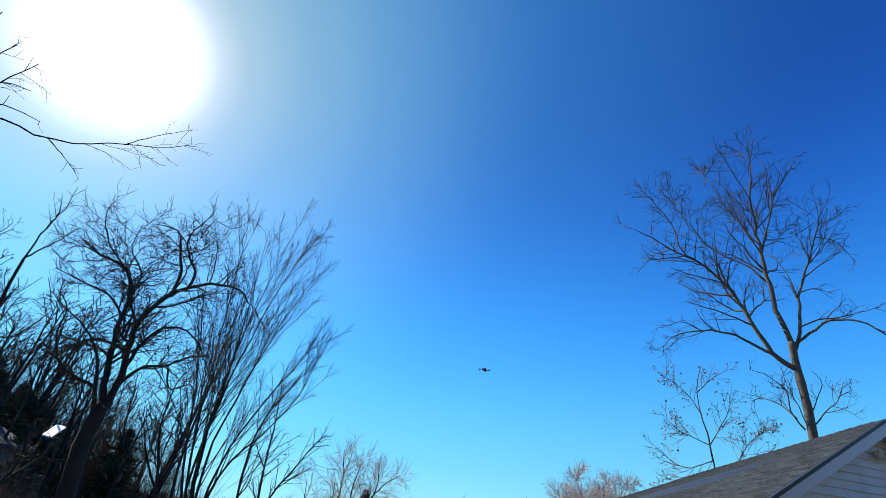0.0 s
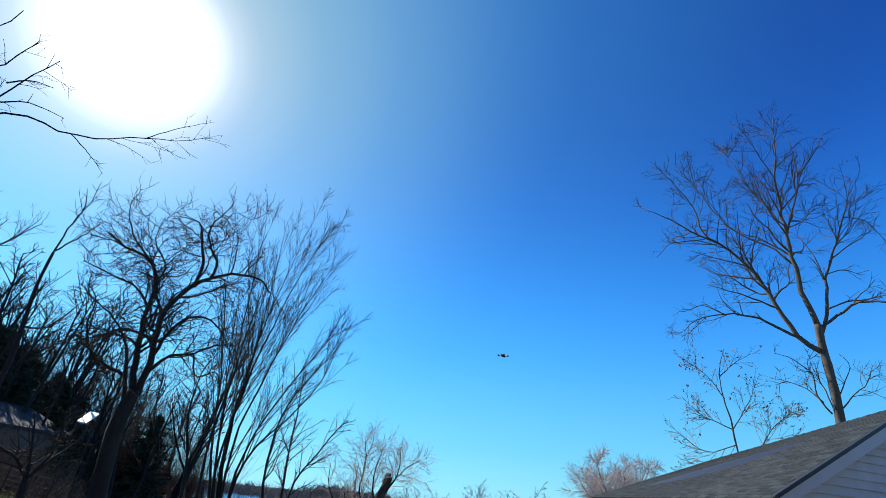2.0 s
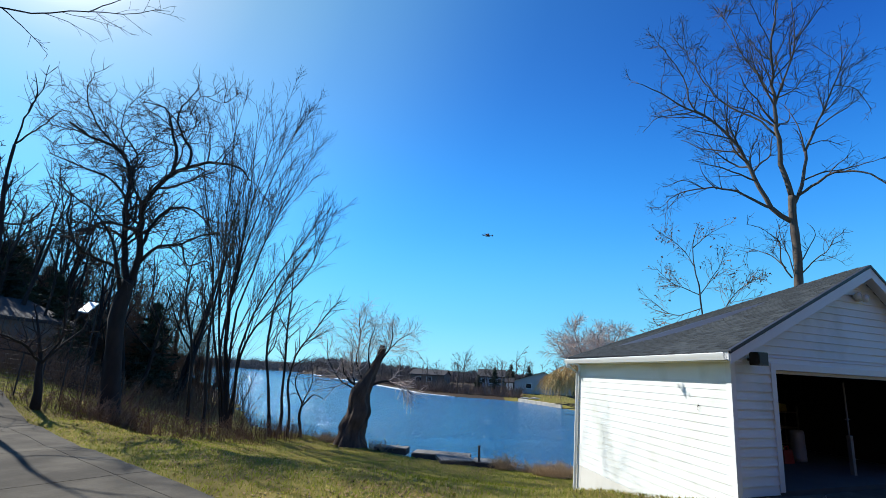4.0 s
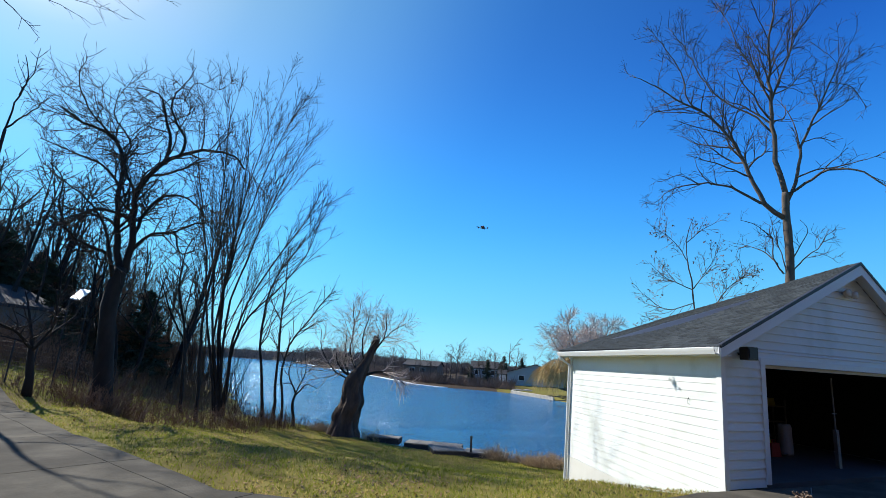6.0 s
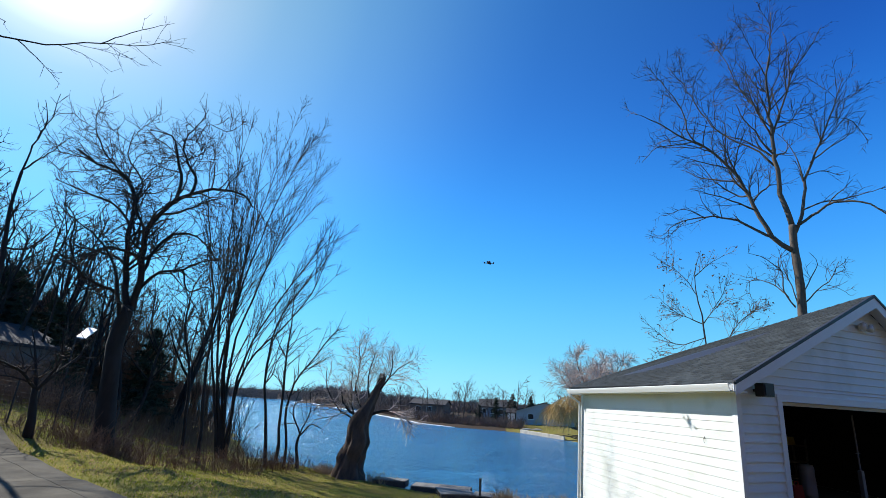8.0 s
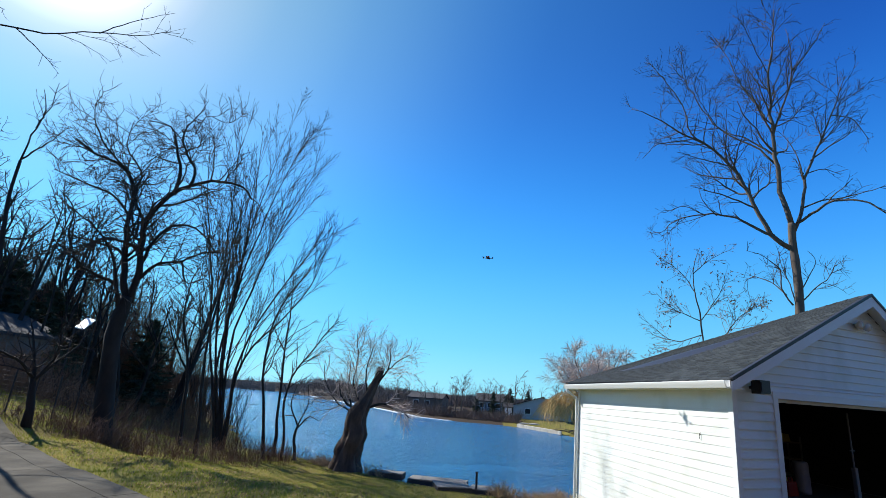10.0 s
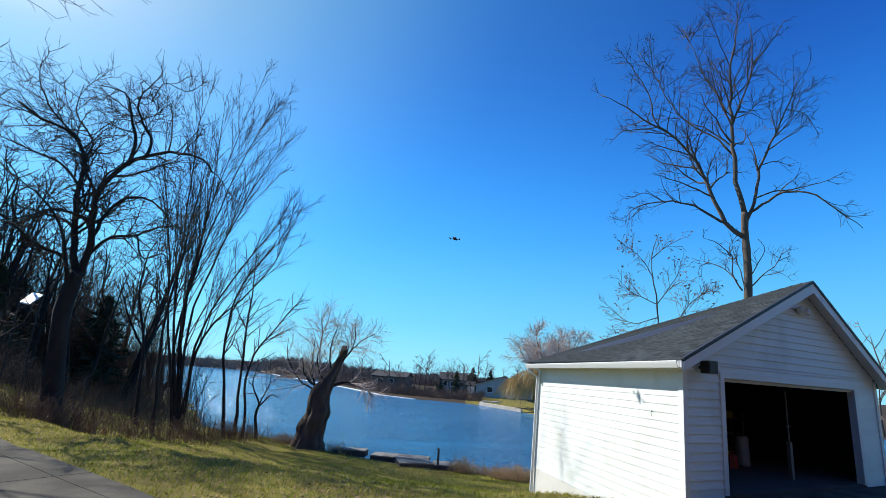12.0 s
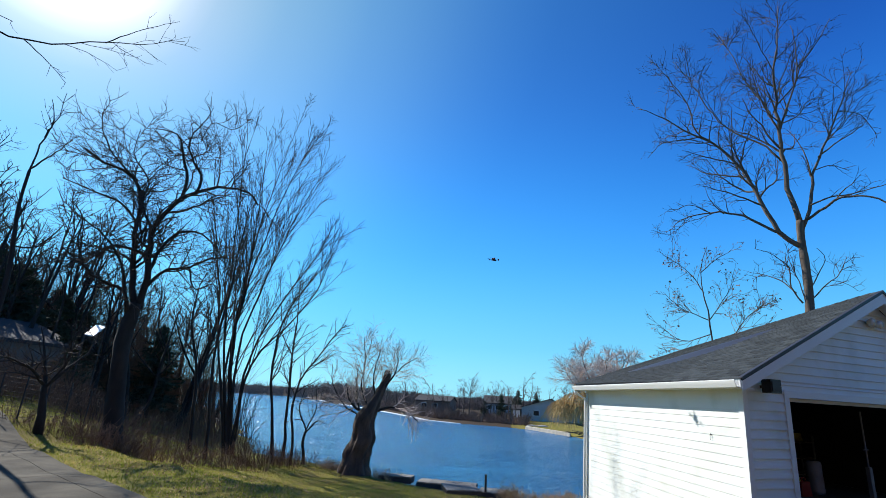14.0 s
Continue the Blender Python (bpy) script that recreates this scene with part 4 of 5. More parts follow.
WOODS = "bare trees in the woods"
protos = [wood_tree("woodland_tree", "tall bare woodland tree on the wooded slope", 21 + k, 11 + k, 1.0, 0.16 + 0.02 * k, M_BACKLITBARK, M_TWIG, 1.1, WOODS, stems=1 + k % 2, fat=1.5) for k in range(4)]
wr = random.Random(5)
spots = [(-47, 46), (-44.5, 52), (-42, 40), (-41, 58), (-39, 48), (-37.5, 62), (-36, 44), (-34.6, 55), (-33, 66), (-31.5, 48), (-30, 60), (-29, 74), (-50, 44), (-53, 50), (-49, 62), (-45.5, 66), (-43, 72), (-38.5, 75),
         (-35.5, 80), (-56, 48), (-59, 55), (-27.5, 66), (-32.2, 82), (-40, 85), (-48.5, 36), (-45.8, 41), (-43.6, 46), (-51.5, 40), (-42.6, 34), (-39.8, 37), (-55, 42), (-46.6, 56), (-37.2, 38), (-35.0, 35), (-33.8, 50), (-31.0, 40), (-44.8, 35), (-46.2, 37), (-43.9, 38.5), (-42.9, 41.5), (-41.2, 37.5), (-40.4, 43), (-38.4, 36.5), (-47.4, 39), (-45.2, 44)]
for k, (az, d) in enumerate(spots):
    p = at(az, 0, d)
    m = pose(p[0], p[1], ground_at(p[0], p[1]), 0, 0, wr.uniform(0, 360)) @ Matrix.Scale(wr.uniform(0.7, 1.0), 4)
    if k < 4:
        protos[k].matrix_world = m
    else:
        c = copy_thing(protos[k % 4], m)
        c.scale = m.to_scale()


def conifer(name, label, az, d, h, w, seed, bottom=0.08):
    g = np.random.default_rng(seed)
    p = at(az, 0, d)
    x, y = p[0], p[1]
    z0 = ground_at(x, y)
    tr = thing(name, label, "tree", "dark conifers")
    Shape().tube([(x, y, z0 - 0.2), (x + 0.05, y, z0 + h * 0.5), (x, y, z0 + h)], [0.16, 0.1, 0.02], 8).put("trunk", M_BACKLITBARK, tr)
    boughs, nd = Shape(), Shape()
    n = int(h * 30)
    for _ in range(n):
        f = bottom + (1 - bottom) * g.random()
        ln = w * (1 - f) ** 0.75 * g.uniform(0.55, 1.15) + 0.15
        a = g.uniform(0, 2 * math.pi)
        way = np.array((math.cos(a), math.sin(a), g.uniform(-0.25, 0.2)))
        pts = walk_line(g, (x, y, z0 + f * h), way, ln, 5, 0.08, -0.01)
        boughs.tube(pts, np.linspace(0.02, 0.006, 6), 3, cap=False)
        for _k in range(int(ln * 34) + 8):
            t = g.uniform(0.12, 1.0) * 4.99
            q = pts[int(t)] + (pts[int(t) + 1] - pts[int(t)]) * (t % 1)
            v = g.normal(0, 1, 3) * np.array((1, 1, 0.45))
            v *= g.uniform(0.18, 0.42) / (np.linalg.norm(v) + 1e-6)
            u = np.cross(v, g.normal(0, 1, 3))
            u *= 0.05 / (np.linalg.norm(u) + 1e-6)
            nd.add([q - u, q + u, q + v], [(0, 1, 2)])
    tagged(boughs.put("bough_tangle", M_BACKLITBARK, tr), kind="stuff")
    tagged(nd.put("foliage", M_NEEDLE, tr), kind="stuff")


conifer("spruce", "dark green spruce among bare trees", -33.8, 40, 6.2, 2.3, 1)
conifer("spruce", "dark green spruce beside the neighbouring house", -46.5, 40, 6.6, 2.3, 2)
conifer("spruce", "dark green spruce beside the neighbouring house", -44.6, 37, 4.6, 2.0, 3)
conifer("spruce", "dark green spruce beside the neighbouring house", -49.2, 42, 8.0, 2.6, 4)
conifer("spruce", "low dark evergreen behind the brush", -41.6, 34, 3.4, 2.0, 5)
conifer("spruce", "broad dark spruce on the wooded slope", -43.0, 44, 6.0, 2.8, 9)
conifer("spruce", "broad dark spruce on the wooded slope", -47.8, 50, 9.0, 3.0, 14)
conifer("spruce", "broad dark spruce on the wooded slope", -45.3, 47, 6.8, 3.0, 15)
conifer("spruce", "broad dark spruce on the wooded slope", -51.5, 46, 8.0, 3.0, 17)
conifer("spruce", "broad dark spruce on the wooded slope", -42.4, 38, 5.6, 2.6, 18)
conifer("spruce", "broad dark spruce on the wooded slope", -40.6, 40, 5.2, 2.4, 19)
conifer("spruce", "broad dark spruce on the wooded slope", -45.6, 38.5, 6.4, 2.8, 20)
conifer("spruce", "broad dark spruce on the wooded slope", -48.2, 38, 6.8, 2.8, 22)

# neighbour's long grey house low behind the brush
M_GREYWALL = mat("weathered_grey_siding", (0.17, 0.17, 0.175), (0.11, 0.11, 0.115), 1.2, 30, 0.8, bump=0.1, each=0.08)
M_GREYROOF = mat("grey_roofing", (0.05, 0.048, 0.05), (0.03, 0.03, 0.032), 2, 60, 0.9, bump=0.3)
M_WINDOW = mat("dark_window_glass", (0.02, 0.025, 0.03), (0.012, 0.015, 0.02), 1, 10, 0.08, bump=0, spec=0.6)
M_WHITE = mat("white_painted_metal", (0.82, 0.82, 0.80), (0.7, 0.7, 0.68), 2, 30, 0.5, bump=0.03)


def simple_house(name, label, m, w, d, h, rise, wall, roofm, windows=(), over=0.3, slats=0):
    """A gabled house with its long side along x; windows: (side, along, sill, width, height), on the front y = 0 or the end x = 0."""
    hs = thing(name, label, "house")
    hs.matrix_world = m
    Shape().box(0, w, 0, d, -1.5, h).put("wall", wall, hs)
    for x in (0.0, w - 0.1):
        Shape().prism([(x, 0, h), (x, d, h), (x, d / 2, h + rise)], [(x + 0.1, 0, h), (x + 0.1, d, h), (x + 0.1, d / 2, h + rise)]).put("gable", wall, hs)
    k = rise / (d / 2)
    for y0, y1, z0, z1 in ((-over, d / 2, h - over * k, h + rise), (d + over, d / 2, h - over * k, h + rise)):
        Shape().prism([(-over, y0, z0), (-over, y1, z1), (-over, y1, z1 + 0.12), (-over, y0, z0 + 0.12)], [(w + over, y0, z0), (w + over, y1, z1), (w + over, y1, z1 + 0.12), (w + over, y0, z0 + 0.12)]).put("roof", roofm, hs)
    Shape().box(-over, w + over, -over - 0.03, -over, h - over * k - 0.06, h - over * k + 0.1).put("fascia", roofm, hs)
    for i in range(slats):
        zz = i * h / slats
        Shape().prism([(0, -0.004, zz + h / slats), (0, 0, zz), (0, -0.025, zz)], [(w, -0.004, zz + h / slats), (w, 0, zz), (w, -0.025, zz)]).put("siding_plank", wall, hs)
    for side, al, sill, ww, hh in windows:
        if side == "front":
            wd = Shape().box(al, al + ww, -0.05, -0.03, sill, sill + hh).put("window", M_WINDOW, hs)
            fr = Shape()
            for a0, a1, c0, c1 in ((al - 0.08, al, sill - 0.08, sill + hh + 0.08), (al + ww, al + ww + 0.08, sill - 0.08, sill + hh + 0.08), (al, al + ww, sill - 0.08, sill), (al, al + ww, sill + hh, sill + hh + 0.08)):
                fr.box(a0, a1, -0.07, -0.03, c0, c1)
        else:
            wd = Shape().box(-0.05, -0.03, al, al + ww, sill, sill + hh).put("window", M_WINDOW, hs)
            fr = Shape()
            for a0, a1, c0, c1 in ((al - 0.08, al, sill - 0.08, sill + hh + 0.08), (al + ww, al + ww + 0.08, sill - 0.08, sill + hh + 0.08), (al, al + ww, sill - 0.08, sill), (al, al + ww, sill + hh, sill + hh + 0.08)):
                fr.box(-0.07, -0.03, a0, a1, c0, c1)
        fr.put("frame", M_TRIM, wd)
    return hs


def house_pose(az0, az1, d0, d1, z=None):
    """A front from one bearing to the other, at these distances; the pose and the front's length."""
    p, q = at(az0, 0, d0), at(az1, 0, d1)
    g_ = ground_at((p[0] + q[0]) / 2, (p[1] + q[1]) / 2) if z is None else z
    return pose(p[0], p[1], g_, 0, 0, math.degrees(math.atan2(q[1] - p[1], q[0] - p[0]))), float(np.hypot(q[0] - p[0], q[1] - p[1]))


m, w_ = house_pose(-52.5, -41.0, 29, 34, 1.5)
simple_house("neighbour_house", "long low grey-sided house behind brush and brambles", m, w_, 6.0, 2.0, 1.1, M_GREYWALL, M_GREYROOF, slats=10)
m, w_ = house_pose(-41.2, -38.2, 40, 41, 1.9)
simple_house("garden_shed", "small pale green gabled shed with one dark window", m @ pose(w_, 0, 0, 0, 0, 90), 2.6, w_, 2.1, 1.1, mat("pale_green_boards", (0.26, 0.29, 0.23), (0.17, 0.19, 0.15), 1.5, 30, 0.8, bump=0.1), M_GREYROOF, [("end", 1.0, 1.3, 0.5, 0.9)])
table = thing("awning_panel", "white sunlit panel canopy on two dark posts", "canopy")
q0, q1, q2, q3 = at(-40.3, 4.0, 32), at(-39.6, 4.95, 33.2), at(-38.85, 4.85, 32.8), at(-39.6, 3.9, 31.6)
Shape().prism([tuple(q - np.array((0, 0, 0.06))) for q in (q0, q3, q2, q1)], [tuple(q) for q in (q0, q3, q2, q1)]).put("panel", M_WHITE, table)
for q in (q0, q2):
    Shape().tube([(q[0], q[1], ground_at(q[0], q[1]) - 0.1), (q[0], q[1], q[2] - 0.05)], [0.04, 0.04], 6).put("post", M_DOCKDARK, table)

# wire fence along the slope
fence = thing("wire_fence", "rusty welded wire fence on thin steel posts along the slope", "fence")
M_WIRE = mat("rusty_wire", (0.11, 0.085, 0.07), (0.06, 0.045, 0.04), 4, 40, 0.7, bump=0.0)
fa, fb = at(-48.5, 0, 20.0), at(-35.5, 0, 21.5)
n = 8
foot = [fa + (fb - fa) * i / n for i in range(n + 1)]
for p in foot:
    g_ = ground_at(p[0], p[1])
    Shape().tube([(p[0], p[1], g_ - 0.3), (p[0], p[1], g_ + 1.35)], [0.025, 0.022], 6).put("post", M_DRIP, fence)
wires = Shape()
for k in range(9):
    wires.tube([(p[0], p[1] - 0.02, ground_at(p[0], p[1]) + 0.1 + 0.14 * k) for p in foot], [0.006] * (n + 1), 3, cap=False)
for i in range(n * 12):
    p = fa + (fb - fa) * i / (n * 12)
    g_ = ground_at(p[0], p[1])
    wires.tube([(p[0], p[1] - 0.02, g_ + 0.08), (p[0], p[1] - 0.02, g_ + 1.23)], [0.004, 0.004], 3, cap=False)
tagged(wires.put("wire_mesh", M_WIRE, fence), kind="stuff")

# small branchy tree by the fence, slim sapling, cut log
bare_tree("crab_tree", "small twiggy bare fruit tree by the fence", rng, [grounded(line([(-41.7, -3.9), (-42.0, -2.2), (-42.2, -0.8)], 19, 0.11, 0.08, 6))],
          [line([(-42.2, -0.8), (-43.6, 0.6), (-45.6, 1.4), (-47, 1.2)], [19, 18.5, 18, 17.6], 0.05, 0.015, 10, rng=rng), line([(-42.2, -0.8), (-42.8, 1.8), (-43.6, 4.2)], [19, 19.3, 19.5], 0.055, 0.015, 10, rng=rng),
           line([(-42.1, -1.0), (-40.8, 0.8), (-39.6, 2.4), (-39.3, 4.0)], [19, 19.3, 19.5, 19.6], 0.05, 0.015, 10, rng=rng), line([(-42.2, -1.2), (-41.0, 1.6), (-41.4, 4.6)], [19, 18.6, 18.3], 0.045, 0.015, 10, rng=rng)],
          [dict(per_metre=5.5, ratio=0.5, angle=50, wob=0.18, lift=0.02, step=0.15, first=0.1, least=0.010), dict(per_metre=5.5, ratio=0.5, angle=45, wob=0.18, lift=0.0, step=0.14, first=0.1, shortest=0.3, least=0.007)], M_BACKLITBARK, M_TWIG)
sapling_limbs = []
sapling_limbs.append(line([(-47.9, 17.9), (-47.6, 21.1), (-47.1, 23.9), (-47.1, 25.6)], (17, 17), 0.026, 0.007, 10, rng=rng))
sapling_limbs.append(line([(-47.9, 18.0), (-46.5, 20.1), (-45.2, 22.3)], (17, 17), 0.026, 0.007, 10, rng=rng))
sapling_limbs.append(line([(-47.2, 11.0), (-45.8, 11.2), (-44.9, 12.4), (-43.8, 14.6)], (17, 17), 0.026, 0.007, 10, rng=rng))
sapling_limbs.append(line([(-47.6, 21.1), (-47.4, 23.0), (-48.0, 24.6)], (17, 17), 0.026, 0.007, 10, rng=rng))
bare_tree("sapling", "slim forked bare tree at the edge of the drive", rng,
          [grounded(line([(-46.2, -3.0), (-46.8, 4.0), (-47.1, 9.6), (-47.3, 11.0), (-47.8, 14.4), (-47.9, 17.9)], 17, 0.085, 0.035, 14))], sapling_limbs,
          [dict(per_metre=2.2, ratio=0.3, angle=40, wob=0.1, lift=0.05, step=0.22, first=0.2, least=0.009), dict(per_metre=2.5, ratio=0.45, angle=40, wob=0.1, lift=0.02, step=0.2, first=0.1, shortest=0.3, least=0.007)], M_BACKLITBARK, M_TWIG)
lg = thing("cut_log", "dark upright cut log beside the drive", "log")
p = at(-44.9, 0, 17.5)
g_ = ground_at(p[0], p[1])
pts = [(p[0] - 0.05 * i, p[1], g_ - 0.1 + 0.15 * i) for i in range(6)]
Shape().tube(pts, [0.27, 0.24, 0.23, 0.225, 0.22, 0.215], 12).put("log", M_BACKLITBARK, lg)

# big tree out of sight whose limbs reach in overhead near the sun
over_limbs = []
over_limbs.append(line([(-55.6, 20.0), (-58.5, 26.0), (-55.3, 28.2), (-51.4, 28.6), (-48.2, 29.8), (-45.0, 31.4), (-42.0, 32.6), (-38.4, 34.2)], (21, 18), 0.05, 0.008, 20, rng=rng))
over_limbs.append(line([(-45.4, 31.2), (-43.0, 33.4), (-39.4, 35.8)], (19, 18.5), 0.02, 0.006, 10, rng=rng))
over_limbs.append(line([(-51.4, 28.6), (-49.2, 27.6), (-47.4, 26.4)], (19.6, 19), 0.02, 0.006, 8, rng=rng))
over_limbs.append(line([(-55.6, 20.5), (-61.0, 28.5), (-58.8, 31.1), (-58.2, 32.8), (-57.6, 34.4)], (21, 18.5), 0.055, 0.014, 14, rng=rng))
over_limbs.append(line([(-55.6, 20.0), (-60.0, 26.0), (-57.4, 29.0), (-56.6, 31.7), (-55.4, 34.0)], (21, 18.5), 0.055, 0.014, 14, rng=rng))
over_limbs.append(line([(-55.6, 21.0), (-62.0, 31.0), (-60.4, 34.0), (-60.0, 36.0)], (21, 19), 0.055, 0.014, 12, rng=rng))
over_limbs.append(line([(-57.8, 30.0), (-56.4, 31.2), (-54.6, 31.6)], (19.4, 19), 0.03, 0.010, 8, rng=rng))
over_limbs.append(line([(-58.0, 27.8), (-55.6, 29.4), (-52.6, 29.6)], (20, 19), 0.03, 0.010, 8, rng=rng))
over_limbs.append(line([(-55.6, 21.0), (-63, 30), (-70, 38)], (21, 17), 0.16, 0.03, 14, rng=rng))
over_limbs.append(line([(-55.6, 20.0), (-66, 24), (-78, 30)], (21, 16), 0.14, 0.03, 12, rng=rng))
bare_tree("overhanging_tree", "large bare tree whose limbs reach in overhead", rng,
          [grounded(line([(-54.6, -5), (-55.2, 8), (-55.6, 21)], 21, 0.3, 0.2, 8))], over_limbs,
          [dict(per_metre=1.5, ratio=0.26, angle=48, wob=0.12, lift=-0.03, step=0.3, first=0.3, least=0.010, longest=1.8), dict(per_metre=2.4, ratio=0.45, angle=45, wob=0.16, lift=-0.08, step=0.2, first=0.1, shortest=0.4, least=0.007)],
          M_BACKLITBARK, M_TWIG)
edge = wood_tree("edge_tree", "tall dense bare tree beyond the neighbouring house", 77, 21, 1.0, 0.3, M_BARK, M_TWIG, 1.0)
p = at(-51.8, 0, 46)
edge.matrix_world = pose(p[0], p[1], ground_at(p[0], p[1]), 0, 0, 40)


# brush along the bank: thin upright stems with side twigs, in patches
def brush(name, label, rng, centre, rx, ry, count, h, material, lean=0.25, arch=-0.02, thick=0.009):
    s = Shape()
    for _ in range(count):
        a, r = rng.uniform(0, 2 * math.pi), math.sqrt(rng.random())
        x, y = centre[0] + rx * r * math.cos(a), centre[1] + ry * r * math.sin(a)
        hh = h * rng.uniform(0.45, 1.15)
        pts = walk_line(rng, (x, y, ground_at(x, y) - 0.05), (rng.normal(0, lean), rng.normal(0, lean), 1), hh, 5, 0.1, arch)
        s.tube(pts, np.linspace(thick, thick * 0.45, 6), 3, cap=False)
        for _k in range(rng.integers(2, 6)):
            i = rng.integers(1, 5)
            q = walk_line(rng, pts[i], pts[i] - pts[i - 1] + rng.normal(0, 0.12, 3), hh * rng.uniform(0.2, 0.5), 3, 0.15, 0.0)
            s.tube(q, np.linspace(thick * 0.7, thick * 0.35, 4), 3, cap=False)
    return tagged(s.put(name, material), label, "brush", "brush on the bank", "stuff")


for az, d, rx, ry, cnt, h, mt in ((-39.5, 19.6, 2.2, 1.0, 130, 0.6, M_BRUSH), (-36.0, 19.0, 1.5, 1.0, 170, 0.9, M_BRUSH), (-33.0, 20.8, 1.8, 1.0, 170, 0.85, M_BRUSH), (-29.0, 24.0, 1.8, 1.1, 170, 0.9, M_BRUSH),
                                  (-25.5, 26.0, 2.0, 1.2, 230, 1.0, M_BRUSH), (-22.0, 27.6, 1.8, 1.2, 230, 1.1, M_BRUSH), (-19.0, 28.8, 1.4, 1.0, 200, 0.8, M_BRUSH), (-34.0, 28.0, 3.0, 2.5, 80, 0.9, M_BRUSH), (-30.0, 32.0, 3.0, 2.5, 90, 1.0, M_BRUSH),
                                  (-44.0, 26.0, 2.6, 1.0, 260, 1.0, M_BRUSH), (-40.5, 26.5, 2.6, 1.2, 260, 1.4, M_TWIG), (-37.0, 27.5, 2.4, 1.5, 200, 1.4, M_BRUSH), (-47.5, 26.0, 2.5, 1.0, 220, 1.0, M_BRUSH), (-33.5, 35.0, 3.5, 2.0, 240, 1.5, M_BRUSH), (-29.5, 40.0, 3.5, 2.0, 380, 1.8, M_BRUSH), (-27.0, 36.0, 3.0, 2.0, 240, 1.4, M_BRUSH),
                                  (-42.0, 31.0, 3.0, 1.0, 220, 1.6, M_BRUSH), (-46.5, 26.5, 2.8, 0.8, 200, 2.2, M_BRUSH), (-43.0, 28.0, 2.6, 0.8, 200, 2.0, M_BRUSH), (-49.5, 25.5, 2.6, 0.8, 160, 2.2, M_BRUSH)):
    p = at(az, 0, d)
    brush("brush", "tangle of dry brown weeds and bramble stems" if mt is M_BRUSH else "dark dense bramble thicket", rng, p, rx, ry, int(cnt * (1.25 if d < 24 else 0.85 if d < 30 else 1.0)), h, mt)
for az, d, rx, cnt, h in ((-47.5, 42, 4, 260, 5.6), (-43.5, 42, 4, 280, 5.4), (-39.5, 42, 4, 340, 7.6), (-35.5, 43, 4, 330, 7.4), (-31.5, 45, 4, 270, 6.2), (-51.5, 42, 4, 200, 5.6), (-28.0, 47, 4, 200, 4.2)):
    brush("undergrowth", "tall dark leafless undergrowth on the wooded slope", rng, at(az, 0, d), rx, 2.5, cnt, h, M_BRUSH if cnt % 40 else M_TWIG, lean=0.2, arch=0.0, thick=0.018)
bare_tree("shore_bush", "stunted crooked bare bush at the waterline", rng, [grounded(line([(-18.0, -7.2), (-18.4, -5.0), (-18.2, -4.2)], 29.5, 0.09, 0.07, 6))],
          [line([(-18.2, -4.4), (-17.0, -3.2), (-16.0, -3.6)], 29.5, 0.05, 0.015, 8, rng=rng), line([(-18.2, -4.2), (-19.2, -2.0), (-18.8, 0.2)], 29.5, 0.05, 0.015, 8, rng=rng), line([(-18.2, -4.2), (-17.4, -1.6), (-17.8, 0.6)], 29.5, 0.04, 0.012, 8, rng=rng)],
          [dict(per_metre=4, ratio=0.5, angle=50, wob=0.2, lift=0.0, step=0.2, first=0.1, least=0.012), dict(per_metre=4, ratio=0.5, angle=45, wob=0.2, lift=-0.02, step=0.2, first=0.1, shortest=0.3, least=0.009)], M_BACKLITBARK, M_TWIG)
M_REED = mat("bleached_reeds", (0.52, 0.38, 0.24), (0.34, 0.24, 0.14), 2, 20, 0.95, bump=0)
# dry tufts by the water
for az, d, r, cnt, h in ((4.7, 22.8, 0.45, 170, 0.75), (10.0, 21.8, 0.8, 320, 0.6), (7.6, 22.9, 0.7, 160, 0.5), (-8.6, 26.4, 0.9, 200, 0.7), (12.5, 22.4, 0.7, 160, 0.5), (-14.5, 28.6, 1.0, 200, 0.6)):
    brush("dry_tuft", "pale dry reed tuft at the water's edge", rng, at(az, 0, d), r, r * 0.8, int(cnt * 1.5), h, M_REED, lean=0.45, arch=-0.08)

# ---- far shore ----
far_protos = [wood_tree("shore_tree", "bare tree on the far shore", 51 + k, 8.0, 1.6, 0.15, M_BARK, M_FARTWIG, 1.45, "bare trees on the far shore", 0.03, fat=1.5) for k in range(3)]
for k, (az, d, sc) in enumerate(((-4.3, 104, 1.0), (-0.2, 97, 1.05), (1.3, 93, 0.7), (5.8, 104, 1.2), (4.2, 92, 0.85), (3.0, 118, 0.9), (7.6, 116, 0.8), (-7.5, 125, 0.95), (-9.8, 138, 1.0), (-2.6, 112, 0.7), (2.2, 108, 0.75), (-12.0, 150, 0.9), (9.8, 110, 0.7),
                                 (-6.2, 132, 0.8), (17.5, 78, 1.0), (46, 82, 1.3), (43, 90, 1.2), (40, 96, 1.1), (49, 78, 1.2), (-1.4, 122, 0.8), (0.8, 130, 0.8), (-5.2, 108, 0.8), (-3.2, 100, 0.75), (-0.9, 101, 0.85), (2.6, 97, 0.75), (6.6, 112, 0.9), (5.0, 96, 0.7), (8.6, 124, 0.9), (-8.6, 130, 0.8), (-11.0, 145, 0.8), (3.8, 124, 1.0), (10.4, 118, 0.9), (11.6, 112, 0.9))):
    p = at(az, 0, d)
    m = pose(p[0], p[1], ground_at(p[0], p[1]), 0, 0, 47 * k) @ Matrix.Scale(sc, 4)
    if k < 3:
        far_protos[k].matrix_world = m
    else:
        copy_thing(far_protos[k % 3], m).scale = (sc, sc, sc)
